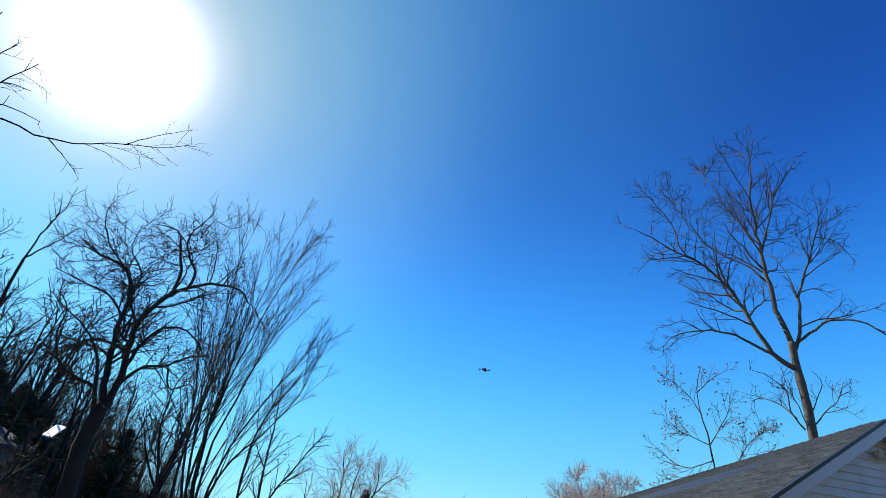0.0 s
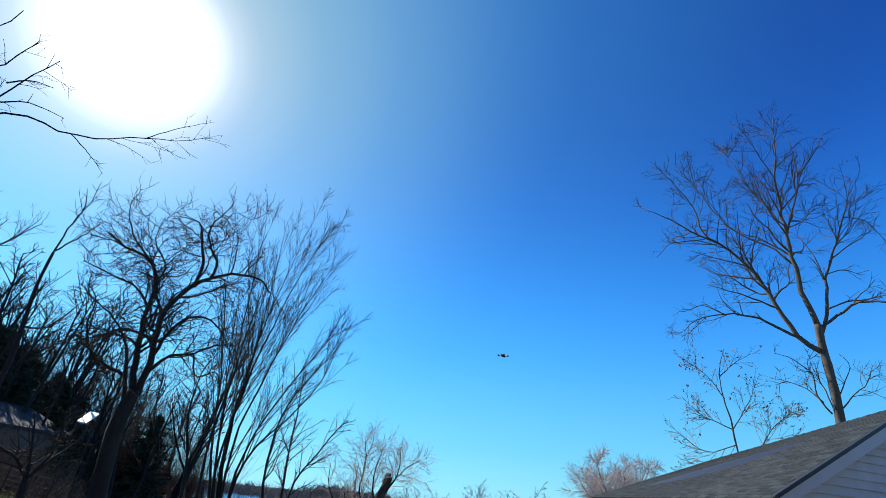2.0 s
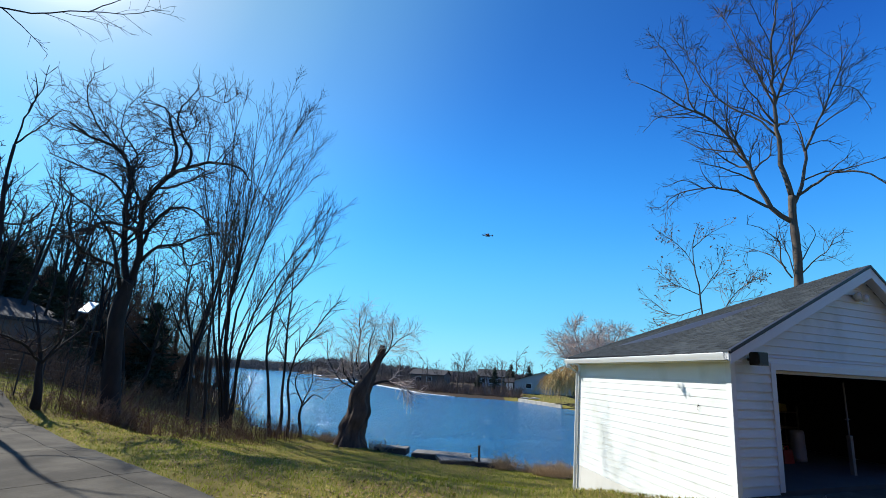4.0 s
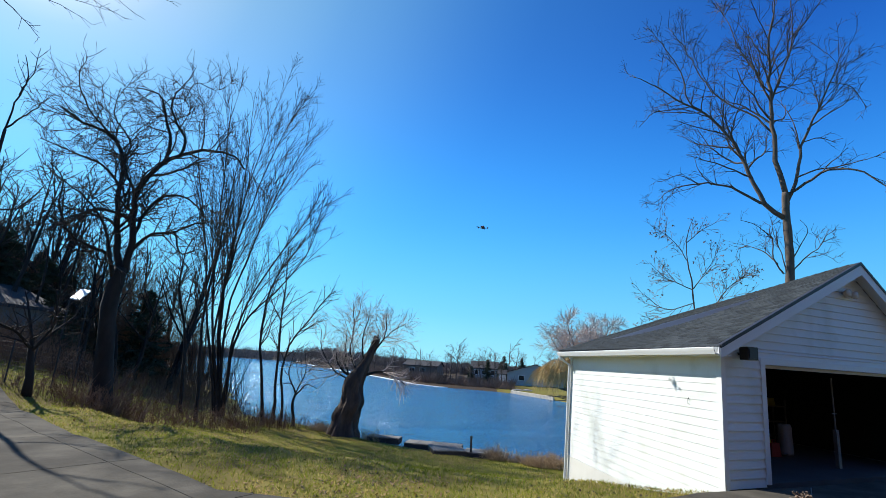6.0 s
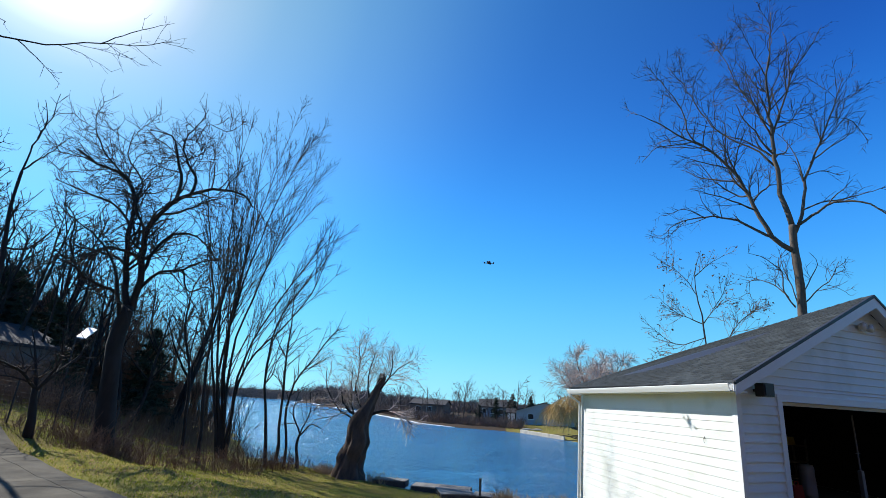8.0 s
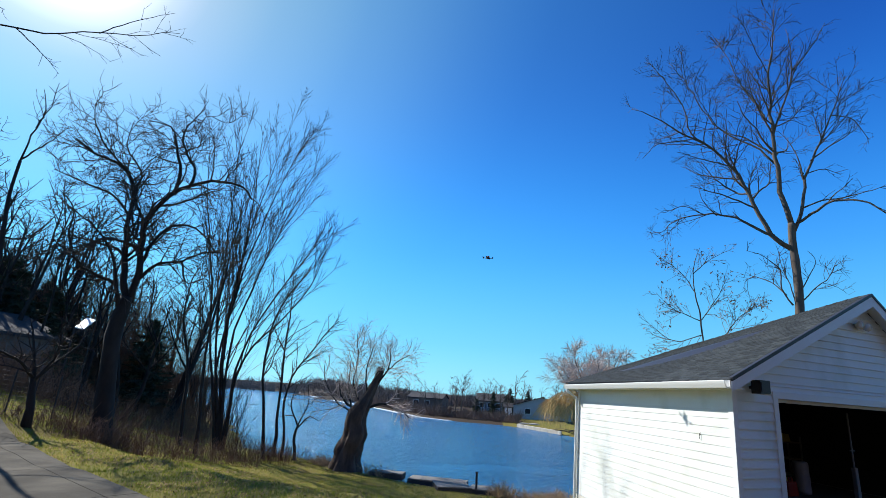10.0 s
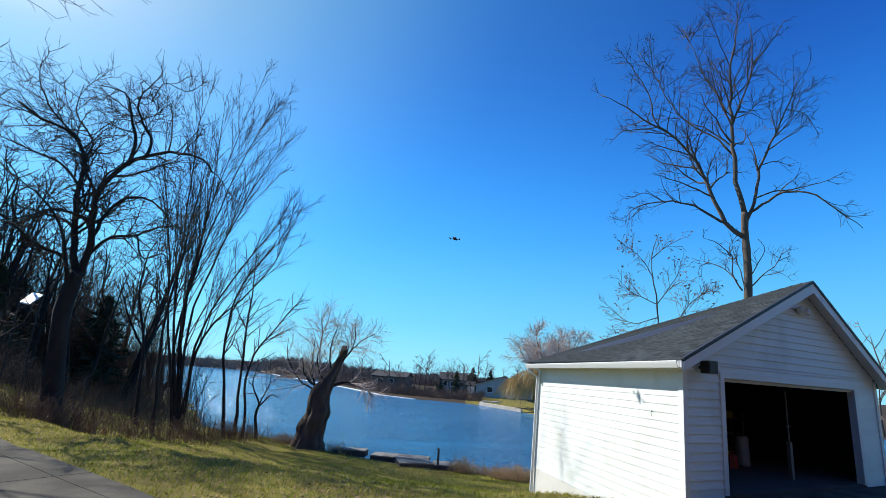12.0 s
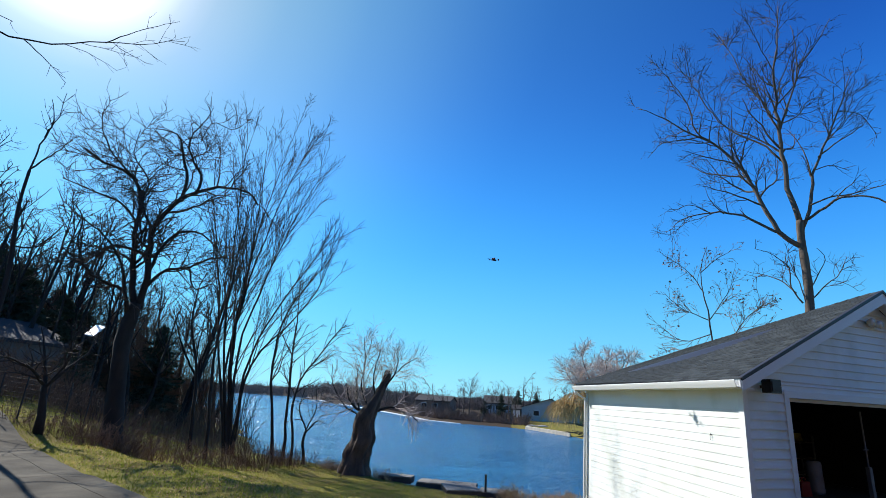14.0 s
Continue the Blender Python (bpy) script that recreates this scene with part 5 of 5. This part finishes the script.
for az, d, h, w in ((3.4, 106, 4.4, 1.3), (5.3, 108, 5.2, 1.7), (4.9, 110, 4.0, 1.5), (1.5, 104, 3.0, 1.2), (9.0, 120, 3.6, 1.4), (7.3, 128, 5.0, 1.4)):
    conifer("evergreen", "dark evergreen by houses on the far shore", az, d, h, w, int(az * 10 + 60), bottom=0.02)
# distant woods, too far to tell one tree from the next
fw = Shape()
g2 = np.random.default_rng(12)
for _ in range(2600):
    az = g2.uniform(-40, 19)
    d = np.interp(az, [-40, -25, -17, -9, -1, 19], [330, 330, 270, 170, 140, 125]) * g2.uniform(1.0, 1.35)
    p = at(az, 0, d)
    z0 = ground_at(p[0], p[1])
    h = g2.uniform(5, 10) * np.interp(az, [-40, -24, -12, -2, 19], [1.15, 1.05, 0.56, 0.38, 0.30])
    tr = walk_line(g2, (p[0], p[1], z0 - 0.5), (g2.normal(0, 0.08), g2.normal(0, 0.08), 1), h, 4, 0.06, 0.02)
    fw.tube(tr[:4], np.linspace(0.16, 0.06, 4), 3, cap=False)
    for _k in range(22):
        i = g2.integers(1, 4)
        q = walk_line(g2, tr[i], g2.normal(0, 0.8, 3) + (0, 0, 0.6), h * g2.uniform(0.2, 0.45), 2, 0.15, 0.03)
        fw.tube(q, (0.09, 0.07, 0.04), 3, cap=False)
tagged(fw.put("distant_woods", M_FARTWIG), "band of bare grey-brown woods beyond the lake", "woods", kind="stuff")
fs = Shape()
for _ in range(9000):
    az = g2.uniform(-17, 6.4)
    d = np.interp(az, [-17, -14, -11, -8, -4.5, -1, 6.5, 8.5], [232, 186, 146, 119, 97, 91, 86, 84]) + abs(g2.normal(0, 7)) + 0.6
    p = at(az, 0, d)
    q = walk_line(g2, (p[0], p[1], ground_at(p[0], p[1]) - 0.1), (g2.normal(0, 0.5), g2.normal(0, 0.5), 1), g2.uniform(0.5, 2.3) * (1.3 if az < -2 else 0.8) * (0.75 + 0.5 * math.sin(az * 5.3) * math.sin(az * 2.1 + 1.0)), 4, 0.2, -0.03)
    fs.tube(q, np.array((0.05, 0.045, 0.04, 0.03, 0.015)) * max(1.0, d / 110), 3, cap=False)
tagged(fs.put("far_thicket", M_FARBRUSH), "brown dormant brush along the far bank", "brush", kind="stuff")

p = at(12.0, 0, 96)
simple_house("lake_house", "low pale house with its gable end towards the water", pose(p[0], p[1], ground_at(p[0], p[1]), 0, 0, 81), 12.0, 10.6, 2.3, 1.6, mat("pale_grey_siding", (0.42, 0.43, 0.43), (0.32, 0.33, 0.33), 1, 20, 0.7, bump=0.05),
             mat("dark_red_roofing", (0.07, 0.04, 0.038), (0.045, 0.027, 0.026), 2, 60, 0.9, bump=0.3), [("end", 7.4, 0.9, 1.0, 0.9), ("end", 2.6, 0.9, 1.0, 0.9)], slats=8)
m, w_ = house_pose(1.5, 4.6, 118, 118, None)
simple_house("lake_house", "pale house with dark windows among trees on the far shore", m, w_, 8.0, 2.4, 1.6, mat("pale_blue_siding", (0.28, 0.30, 0.32), (0.2, 0.215, 0.23), 1, 20, 0.7, bump=0.05), M_GREYROOF,
             [("front", 0.8, 0.9, 0.9, 1.0), ("front", 2.6, 0.9, 0.9, 1.0), ("front", 4.6, 0.9, 0.9, 1.0)])
m, w_ = house_pose(-6.4, -2.5, 122, 120, None)
simple_house("lake_house", "long brown house behind brush on the far shore", m, w_, 8.0, 2.6, 1.1, mat("brown_siding", (0.20, 0.14, 0.11), (0.13, 0.09, 0.07), 1, 20, 0.8, bump=0.05), M_GREYROOF, [("front", 1.5, 1.0, 1.2, 1.0), ("front", 4.2, 1.0, 1.2, 1.0)])
m, w_ = house_pose(4.7, 5.5, 103, 103, None)
simple_house("white_shed", "small white shed beside the grey lake house", m, w_, 2.0, 1.8, 0.6, M_TRIM, M_GREYROOF)

# seawall of pale timber pales below the far lawn
wall = thing("seawall", "pale timber seawall of upright pales at the far lawn", "seawall")
M_PALE = mat("sun_bleached_timber", (0.55, 0.50, 0.42), (0.38, 0.34, 0.28), 1, 15, 0.9, bump=0.1, each=0.15)
pw, qw = np.array((9.0, 82.9)), np.array((13.6, 71.0))
pale = Shape().box(-0.16, 0.16, -0.1, 0.1, -0.6, 0.42)
first_pale = pale.put("pale", M_PALE, wall)
for i in range(34):
    o = first_pale if i == 0 else new("pale", first_pale.data)
    o.parent = wall
    xy = pw + (qw - pw) * i / 33
    o.matrix_basis = pose(xy[0], xy[1], WATER + 0.02 * (i % 3), 0, 0, math.degrees(math.atan2(qw[1] - pw[1], qw[0] - pw[0])))
Shape().tube([(pw[0], pw[1] + 0.2, WATER + 0.42), (qw[0], qw[1] + 0.2, WATER + 0.42)], [0.09, 0.09], 6).put("cap_rail", M_PALE, wall)
for k, (az, el, d) in enumerate(((6.9, 0, 86.5), (8.0, 0, 86))):
    p = at(az, 0, d)
    b_ = thing("upturned_boat", "pale upturned rowing boat on the far lawn", "boat", "boats on the far lawn")
    n = 9
    v = []
    for i in range(n):
        t = i / (n - 1)
        wd = 0.3 * math.sin(math.pi * min(t * 0.9 + 0.08, 1)) ** 0.6
        v += [(p[0] + (t - 0.5) * 1.9, p[1] + wd * math.cos(a), ground_at(p[0], p[1]) + 0.02 + wd * 0.85 * math.sin(a)) for a in np.linspace(0, math.pi, 7)]
    Shape().add(v, [(i * 7 + j, i * 7 + j + 1, (i + 1) * 7 + j + 1, (i + 1) * 7 + j) for i in range(n - 1) for j in range(6)] + [tuple(range(7)), tuple((n - 1) * 7 + j for j in range(7))]).put("hull", M_PALE, b_)


# weeping willow across the cove
def willow():
    g = np.random.default_rng(31)
    wtree = thing("weeping_willow", "large pale weeping willow with golden hanging shoots over the cove", "tree")
    b = at(14.6, 0, 63)
    x, y = b[0], b[1]
    z0 = ground_at(x, y)
    t = walk_line(g, (x, y, z0 - 0.3), (-0.04, 0, 1), 4.6, 6, 0.05, 0.02)
    Shape().tube(t, np.linspace(0.5, 0.38, 7), 10).put("trunk", M_BARK, wtree, smooth=True)
    limbs = []
    for k in range(13):
        a = 2 * math.pi * k / 13 + g.normal(0, 0.2)
        ln = g.uniform(6.4, 8.8)
        limbs.append((walk_line(g, t[-1] - (0, 0, g.uniform(0, 0.8)), (math.cos(a) * 0.8, math.sin(a) * 0.8, g.uniform(0.9, 2.4)), ln, 10, 0.09, -0.005), np.linspace(0.14, 0.03, 11)))
    for p, r in limbs:
        Shape().tube(p, r, 6).put("limb", M_PALEBARK, wtree, smooth=True)
    l1 = sprout(g, limbs, 4.0, 0.4, 45, 0.1, 0.0, 0.4, first=0.2, least=0.03)
    l2 = sprout(g, l1, 9.0, 0.6, 45, 0.1, -0.08, 0.3, first=0.1, shortest=1.0, least=0.02)
    pale_, gold = Shape(), Shape()
    for p, r in l1 + l2:
        pale_.tube(p, r, 3, cap=False)
    for p, r in l1 + limbs:
        for _ in range(7):
            i = g.integers(2, len(p))
            if p[i][2] - z0 > 6.2:
                continue
            ln = g.uniform(1.0, 3.2)
            q = walk_line(g, p[i], (g.normal(0, 0.4) - 0.35, g.normal(0, 0.4) - 0.3, 0.1), ln, 6, 0.06, -0.28)
            q[:, 2] = np.maximum(q[:, 2], WATER + 0.1)
            gold.tube(q, np.linspace(0.022, 0.012, 7), 3, cap=False)
    for _ in range(900):
        az = g.uniform(9.3, 14.0)
        top = at(az, g.uniform(-0.8, 0.2 + 0.55 * (az - 9.3)), g.uniform(61, 64.5))
        q = walk_line(g, top, (g.normal(0, 0.25) - 0.15, g.normal(0, 0.25), -0.1), g.uniform(1.2, 3.0), 5, 0.06, -0.25)
        q[:, 2] = np.maximum(q[:, 2], WATER + 0.05)
        gold.tube(q, np.linspace(0.024, 0.012, 6), 3, cap=False)
    for k in range(9):
        a = g.uniform(2.2, 4.2)
        q = walk_line(g, (x, y, z0 + g.uniform(1.2, 2.6)), (math.cos(a), math.sin(a) * 0.4, 0.35), g.uniform(3.5, 5.5), 8, 0.08, -0.05)
        Shape().tube(q, np.linspace(0.09, 0.025, 9), 5).put("limb", M_PALEBARK, wtree, smooth=True)
    tagged(pale_.put("crown", M_PALEWIL, wtree), "pale fine crown twigs", kind="stuff")
    tagged(gold.put("hanging_veil", M_GOLD, wtree), "golden hanging shoots", kind="stuff")


willow()
right = wood_tree("right_edge_tree", "bare tree beyond the garage on the shore", 91, 10, 1.1, 0.14, M_BARK, M_TWIGTAN, 1.0)
p = at(45.0, 0, 34)
right.matrix_world = pose(p[0], p[1], ground_at(p[0], p[1]), 0, 0, 10)

# ---- the quadcopter in the air ----
def quadcopter():
    q = thing("quadcopter", "small dark quadcopter hovering over the lawn", "drone")
    c = at(2.2, 16.2, 13.5)
    q.matrix_world = pose(*c, 8, 0, 25)
    Shape().prism([(-0.05, -0.03, -0.02), (0.05, -0.03, -0.02), (0.06, 0.0, -0.02), (0.05, 0.05, -0.02), (-0.05, 0.05, -0.02), (-0.06, 0.0, -0.02)],
                  [(-0.04, -0.025, 0.035), (0.04, -0.025, 0.035), (0.05, 0.0, 0.035), (0.04, 0.04, 0.03), (-0.04, 0.04, 0.03), (-0.05, 0.0, 0.035)]).put("body", M_BLACK, q)
    Shape().box(-0.022, 0.022, -0.045, 0.05, 0.036, 0.062).put("battery", mat("red_wrap", (0.22, 0.03, 0.03), (0.14, 0.02, 0.02), 5, 60, 0.5, bump=0.02), q)
    Shape().box(-0.018, 0.018, 0.05, 0.078, -0.012, 0.022).put("lens_box", M_DRIP, q)
    for sx in (-1, 1):
        for sy in (-1, 1):
            x, y = 0.1 * sx, 0.1 * sy
            arm = Shape().tube([(0.03 * sx, 0.02 * sy, 0), (x, y, 0.004)], [0.011, 0.008], 6).put("arm", M_BLACK, q)
            Shape().tube([(x, y, -0.012), (x, y, 0.012), (x, y, 0.03)], [0.017, 0.019, 0.016], 10).put("motor", M_DRIP, arm)
            s_ = Shape()
            for k in (0, math.pi):
                a = 0.6 * sx + k
                ux, uy = math.cos(a), math.sin(a)
                s_.prism([(x, y, 0.033), (x + 0.03 * ux - 0.009 * uy, y + 0.03 * uy + 0.009 * ux, 0.037), (x + 0.062 * ux, y + 0.062 * uy, 0.034), (x + 0.03 * ux + 0.006 * uy, y + 0.03 * uy - 0.006 * ux, 0.032)],
                         [(x, y, 0.035), (x + 0.03 * ux - 0.009 * uy, y + 0.03 * uy + 0.009 * ux, 0.039), (x + 0.062 * ux, y + 0.062 * uy, 0.036), (x + 0.03 * ux + 0.006 * uy, y + 0.03 * uy - 0.006 * ux, 0.034)])
            s_.put("propeller", M_BLACK, arm)


quadcopter()

# ---- in and at the garage ----
def lathe(profile, a, b, n=16):
    v = [(*G(a + r * math.cos(2 * math.pi * j / n), b + r * math.sin(2 * math.pi * j / n), 0)[:2], z_) for r, z_ in profile for j in range(n)]
    return Shape().add(v, [(i * n + j, i * n + (j + 1) % n, (i + 1) * n + (j + 1) % n, (i + 1) * n + j) for i in range(len(profile) - 1) for j in range(n)])


Z0 = 0.013
M_REDP = mat("red_plastic", (0.35, 0.035, 0.025), (0.25, 0.025, 0.02), 3, 40, 0.45, bump=0.03)
# pale plastic with the garage's shade mixed into its colour
M_SHADEDP = mat("pale_plastic", (0.36, 0.37, 0.39), (0.28, 0.29, 0.31), 3, 40, 0.45, bump=0.03)
M_YELLOW = mat("yellow_plastic", (0.5, 0.4, 0.06), (0.38, 0.3, 0.05), 3, 40, 0.5, bump=0.03)
bk = thing("bucket", "white plastic bucket on the garage floor", "bucket")
lathe([(0.0, Z0), (0.13, Z0), (0.155, 0.36), (0.165, 0.36), (0.165, 0.38), (0.15, 0.38), (0.125, 0.03), (0.0, 0.03)], 3.5, 2.2).put("pail", M_SHADEDP, bk, smooth=False)
Shape().tube([G(3.5 - 0.165, 2.2, 0.36), G(3.47, 2.04, 0.22), G(3.5 + 0.165, 2.2, 0.36)], [0.005] * 3, 5).put("handle", M_DRIP, bk)
fc = thing("fuel_can", "red plastic fuel can on the garage floor", "fuel can")
Shape().prism([G(4.05, 2.20, Z0), G(4.43, 2.20, Z0), G(4.43, 2.45, Z0), G(4.05, 2.45, Z0)], [G(4.08, 2.22, 0.34), G(4.39, 2.22, 0.34), G(4.39, 2.43, 0.34), G(4.08, 2.43, 0.34)]).put("tank", M_REDP, fc)
Shape().tube([G(4.15, 2.32, 0.33), G(4.11, 2.32, 0.45), G(4.03, 2.32, 0.52)], [0.03, 0.025, 0.02], 8).put("spout", M_YELLOW, fc)
Shape().tube([G(4.21, 2.32, 0.33), G(4.23, 2.32, 0.41), G(4.35, 2.32, 0.41), G(4.37, 2.32, 0.33)], [0.018] * 4, 6).put("handle", M_REDP, fc)
bn = thing("drum", "tall pale plastic drum on the garage floor", "drum")
lathe([(0.0, Z0), (0.2, Z0), (0.215, 0.1), (0.205, 0.14), (0.215, 0.4), (0.205, 0.44), (0.215, 0.7), (0.19, 0.78), (0.0, 0.78)], 5.0, 2.5).put("barrel", M_SHADEDP, bn, smooth=True)
rk = thing("shelf_rack", "metal shelf rack with yellow tools in the dark garage", "shelf")
for a in (5.35, 6.25):
    for b in (3.4, 3.85):
        Shape().box(a - 0.02, a + 0.02, b - 0.02, b + 0.02, Z0, 1.35, G).put("upright", M_DOCK, rk)
for z in (0.3, 0.72, 1.15):
    Shape().box(5.33, 6.27, 3.38, 3.87, z, z + 0.03, G).put("shelf", M_STUD, rk)
tl = thing("tool_case", "yellow plastic tool case on the rack", "tool case")
Shape().prism([G(5.50, 3.50, 1.181), G(5.95, 3.50, 1.181), G(5.95, 3.75, 1.181), G(5.50, 3.75, 1.181)], [G(5.54, 3.52, 1.4), G(5.91, 3.52, 1.4), G(5.91, 3.73, 1.4), G(5.54, 3.73, 1.4)]).put("case", M_YELLOW, tl)
Shape().tube([G(5.62, 3.62, 1.39), G(5.64, 3.62, 1.46), G(5.81, 3.62, 1.46), G(5.83, 3.62, 1.39)], [0.014] * 4, 6).put("handle", M_BLACK, tl)
ps = thing("wood_post", "pale timber post with a thin steel pole above it", "post")
# the post's pale timber is darkened for the shade it stands in
Shape().box(4.62, 4.72, 0.75, 0.85, Z0, 0.86, G).put("timber", mat("pale_timber", (0.26, 0.235, 0.2), (0.18, 0.16, 0.135), 2, 30, 0.8, bump=0.1), ps)
Shape().tube([G(4.67, 0.8, 0.86), G(4.67, 0.8, 2.05)], [0.018, 0.018], 8).put("pole", M_DOCK, ps)
Shape().tube([G(4.57, 0.8, 1.22), G(4.77, 0.8, 1.22)], [0.012, 0.012], 6).put("cross_bar", M_DOCK, ps)
for k in range(11):
    Shape().box(WT + 0.012, WT + 0.05, 0.5 + k * 0.55, 0.54 + k * 0.55, Z0, GH, G).put("stud", M_STUD, garage)
for k in range(5):
    Shape().box(0.4, GW - 0.4, 0.9 + k * 1.2, 0.94 + k * 1.2, GH - 0.12, GH - 0.004, G).put("joist", M_STUD, garage)
# hook on the side wall
hook = thing("wall_hook", "small dark metal hook on the white siding", "hook")
Shape().tube([G(-0.004, 0.93, 1.45), G(-0.03, 0.93, 1.45), G(-0.036, 0.93, 1.42), G(-0.036, 0.93, 1.36), G(-0.028, 0.93, 1.345)], [0.008, 0.007, 0.007, 0.007, 0.006], 6).put("bent_rod", M_BLACK, hook)
Shape().box(-0.012, -0.002, 0.918, 0.942, 1.43, 1.47, G).put("plate", M_BLACK, hook)
# potted dead plant at the front corner
pot = thing("flower_pot", "clay pot with dried flower stems at the garage corner", "plant pot")
lathe([(0.0, 0.05), (0.1, 0.05), (0.13, 0.13), (0.15, 0.13), (0.15, 0.16), (0.13, 0.16), (0.12, 0.14), (0.0, 0.14)], 0.2, -1.5).put("pot", mat("clay_pot", (0.33, 0.16, 0.09), (0.24, 0.11, 0.06), 4, 40, 0.85, bump=0.1), pot)
sp = Shape()
for _ in range(60):
    a_ = rng.uniform(0, 6.28)
    q = walk_line(rng, G(0.2 + 0.08 * math.cos(a_), -1.5 + 0.08 * math.sin(a_), 0.14), (rng.normal(0, 0.5), rng.normal(0, 0.5), 1), rng.uniform(0.06, 0.16), 4, 0.15, -0.05)
    sp.tube(q, (0.006, 0.006, 0.006, 0.012, 0.016), 4)
tagged(sp.put("dried_stems", M_TWIGTAN, pot), kind="stuff")


# ---- unseen plain walls added behind the path to dim the garage front ----
M_BLOCKER = mat("brown_light_blocker", (0.11, 0.078, 0.058), (0.07, 0.05, 0.038), 1.5, 25, 0.9, bump=0.2)
tagged(Shape().box(-20, 16.8, -4.4, -4.0, -0.3, 9.5).put("sky_blocker_south", M_BLOCKER), "plain brown house front closing the yard", "wall", kind="structure")
tagged(Shape().box(17, 17.4, -4.4, 7, -0.3, 8.0).put("sky_blocker_east", M_BLOCKER), "plain brown wall closing the yard", "wall", kind="structure")


# ---- grass blades, leaf litter ----
def in_drive(x, y):
    inside = np.zeros(x.shape, bool)
    d = np.array(DRIVE, float)
    e = np.roll(d, -1, 0)
    for i in range(len(d)):
        cross = (d[i][1] > y) != (e[i][1] > y)
        with np.errstate(all="ignore"):
            inside ^= cross & (x < (e[i][0] - d[i][0]) * (y - d[i][1]) / (e[i][1] - d[i][1] + 1e-12) + d[i][0])
    return inside


def in_garage(x, y):
    m_ = np.linalg.inv(np.stack([GU, GV], 1))
    ab = (np.stack([x, y], -1) - GC) @ m_.T
    return (ab[..., 0] > -0.05) & (ab[..., 0] < GW + 0.1) & (ab[..., 1] > -0.1) & (ab[..., 1] < GL + 0.05)


def scatter(name, label, category, count, size, wide_, material, seed, flat=False, box=(-24, 12, 5.5, 29), patch=0.0):
    g = np.random.default_rng(seed)
    x, y = g.uniform(box[0], box[1], count), g.uniform(box[2], box[3], count)
    ok = (lake_distance(x, y) > 0.3) & ~in_drive(x, y) & ~in_garage(x, y) & (np.abs(np.arctan2(x, y)) < 0.9)
    if patch:
        ok &= np.sin(x * 0.9 + 1.3 * np.sin(y * 0.5)) * np.sin(y * 0.8 + np.sin(x * 0.6)) + g.normal(0, 0.4, count) > patch
    x, y = x[ok], y[ok]
    z = height(x, y)
    n = len(x)
    a = g.uniform(0, 2 * math.pi, n)
    s_ = size * g.uniform(0.5, 1.4, n)
    u = np.stack([np.cos(a), np.sin(a), np.zeros(n)], 1) * (wide_ * (s_ / size))[:, None]
    base = np.stack([x, y, z - 0.005], 1)
    if flat:
        w2 = np.stack([-np.sin(a), np.cos(a), g.normal(0, 0.35, n)], 1) * s_[:, None]
        base[:, 2] += 0.02
        v = np.stack([base - u, base + w2 * 0.5 + u * 0.2, base + u, base - w2 * 0.5], 1)
    else:
        tip = base + np.stack([g.normal(0, 0.5, n), g.normal(0, 0.5, n), np.ones(n)], 1) * s_[:, None]
        v = np.stack([base - u, base + u, tip], 1)
    k = v.shape[1]
    me = bpy.data.meshes.new(name)
    me.from_pydata(v.reshape(-1, 3).tolist(), [], (np.arange(n)[:, None] * k + np.arange(k)[None]).tolist())
    me.materials.append(material)
    return tagged(new(name, me), label, category, kind="stuff")


def thin_leaf(m):
    """Lets light through the blades."""
    n, l = m.node_tree.nodes, m.node_tree.links
    b, tr, mx = n["Principled BSDF"], n.new("ShaderNodeBsdfTranslucent"), n.new("ShaderNodeMixShader")
    l.new(b.inputs["Base Color"].links[0].from_socket, tr.inputs[0])
    mx.inputs[0].default_value = 0.5
    l.new(b.outputs[0], mx.inputs[1]), l.new(tr.outputs[0], mx.inputs[2])
    l.new(mx.outputs[0], n["Material Output"].inputs[0])
    return m


M_BLADE = thin_leaf(mat("green_blades", (0.37, 0.39, 0.05), (0.10, 0.125, 0.018), 0.9, 11, 0.9, bump=0, spec=0.1))
M_STRAW = thin_leaf(mat("straw_blades", (0.64, 0.51, 0.19), (0.28, 0.21, 0.07), 1.1, 12, 0.9, bump=0, spec=0.1))
M_THATCH = mat("matted_thatch", (0.075, 0.06, 0.025), (0.035, 0.028, 0.012), 3, 20, 0.95, bump=0)
M_LITTER = mat("fallen_leaves", (0.36, 0.22, 0.10), (0.14, 0.085, 0.04), 3, 20, 0.9, bump=0)
scatter("grass", "short green lawn grass", "grass", 230000, 0.05, 0.008, M_BLADE, 1)
scatter("dry_grass", "straw-coloured dormant lawn grass", "grass", 150000, 0.05, 0.009, M_STRAW, 2, patch=0.05)
scatter("leaf_litter", "brown fallen leaves scattered on the grass", "leaves", 45000, 0.05, 0.02, M_LITTER, 3, flat=True, box=(-24, 0, 6, 27), patch=-0.05)
scatter("matted_thatch", "dark matted thatch in worn patches of the lawn", "grass", 50000, 0.05, 0.016, M_THATCH, 4, flat=True, patch=0.25)
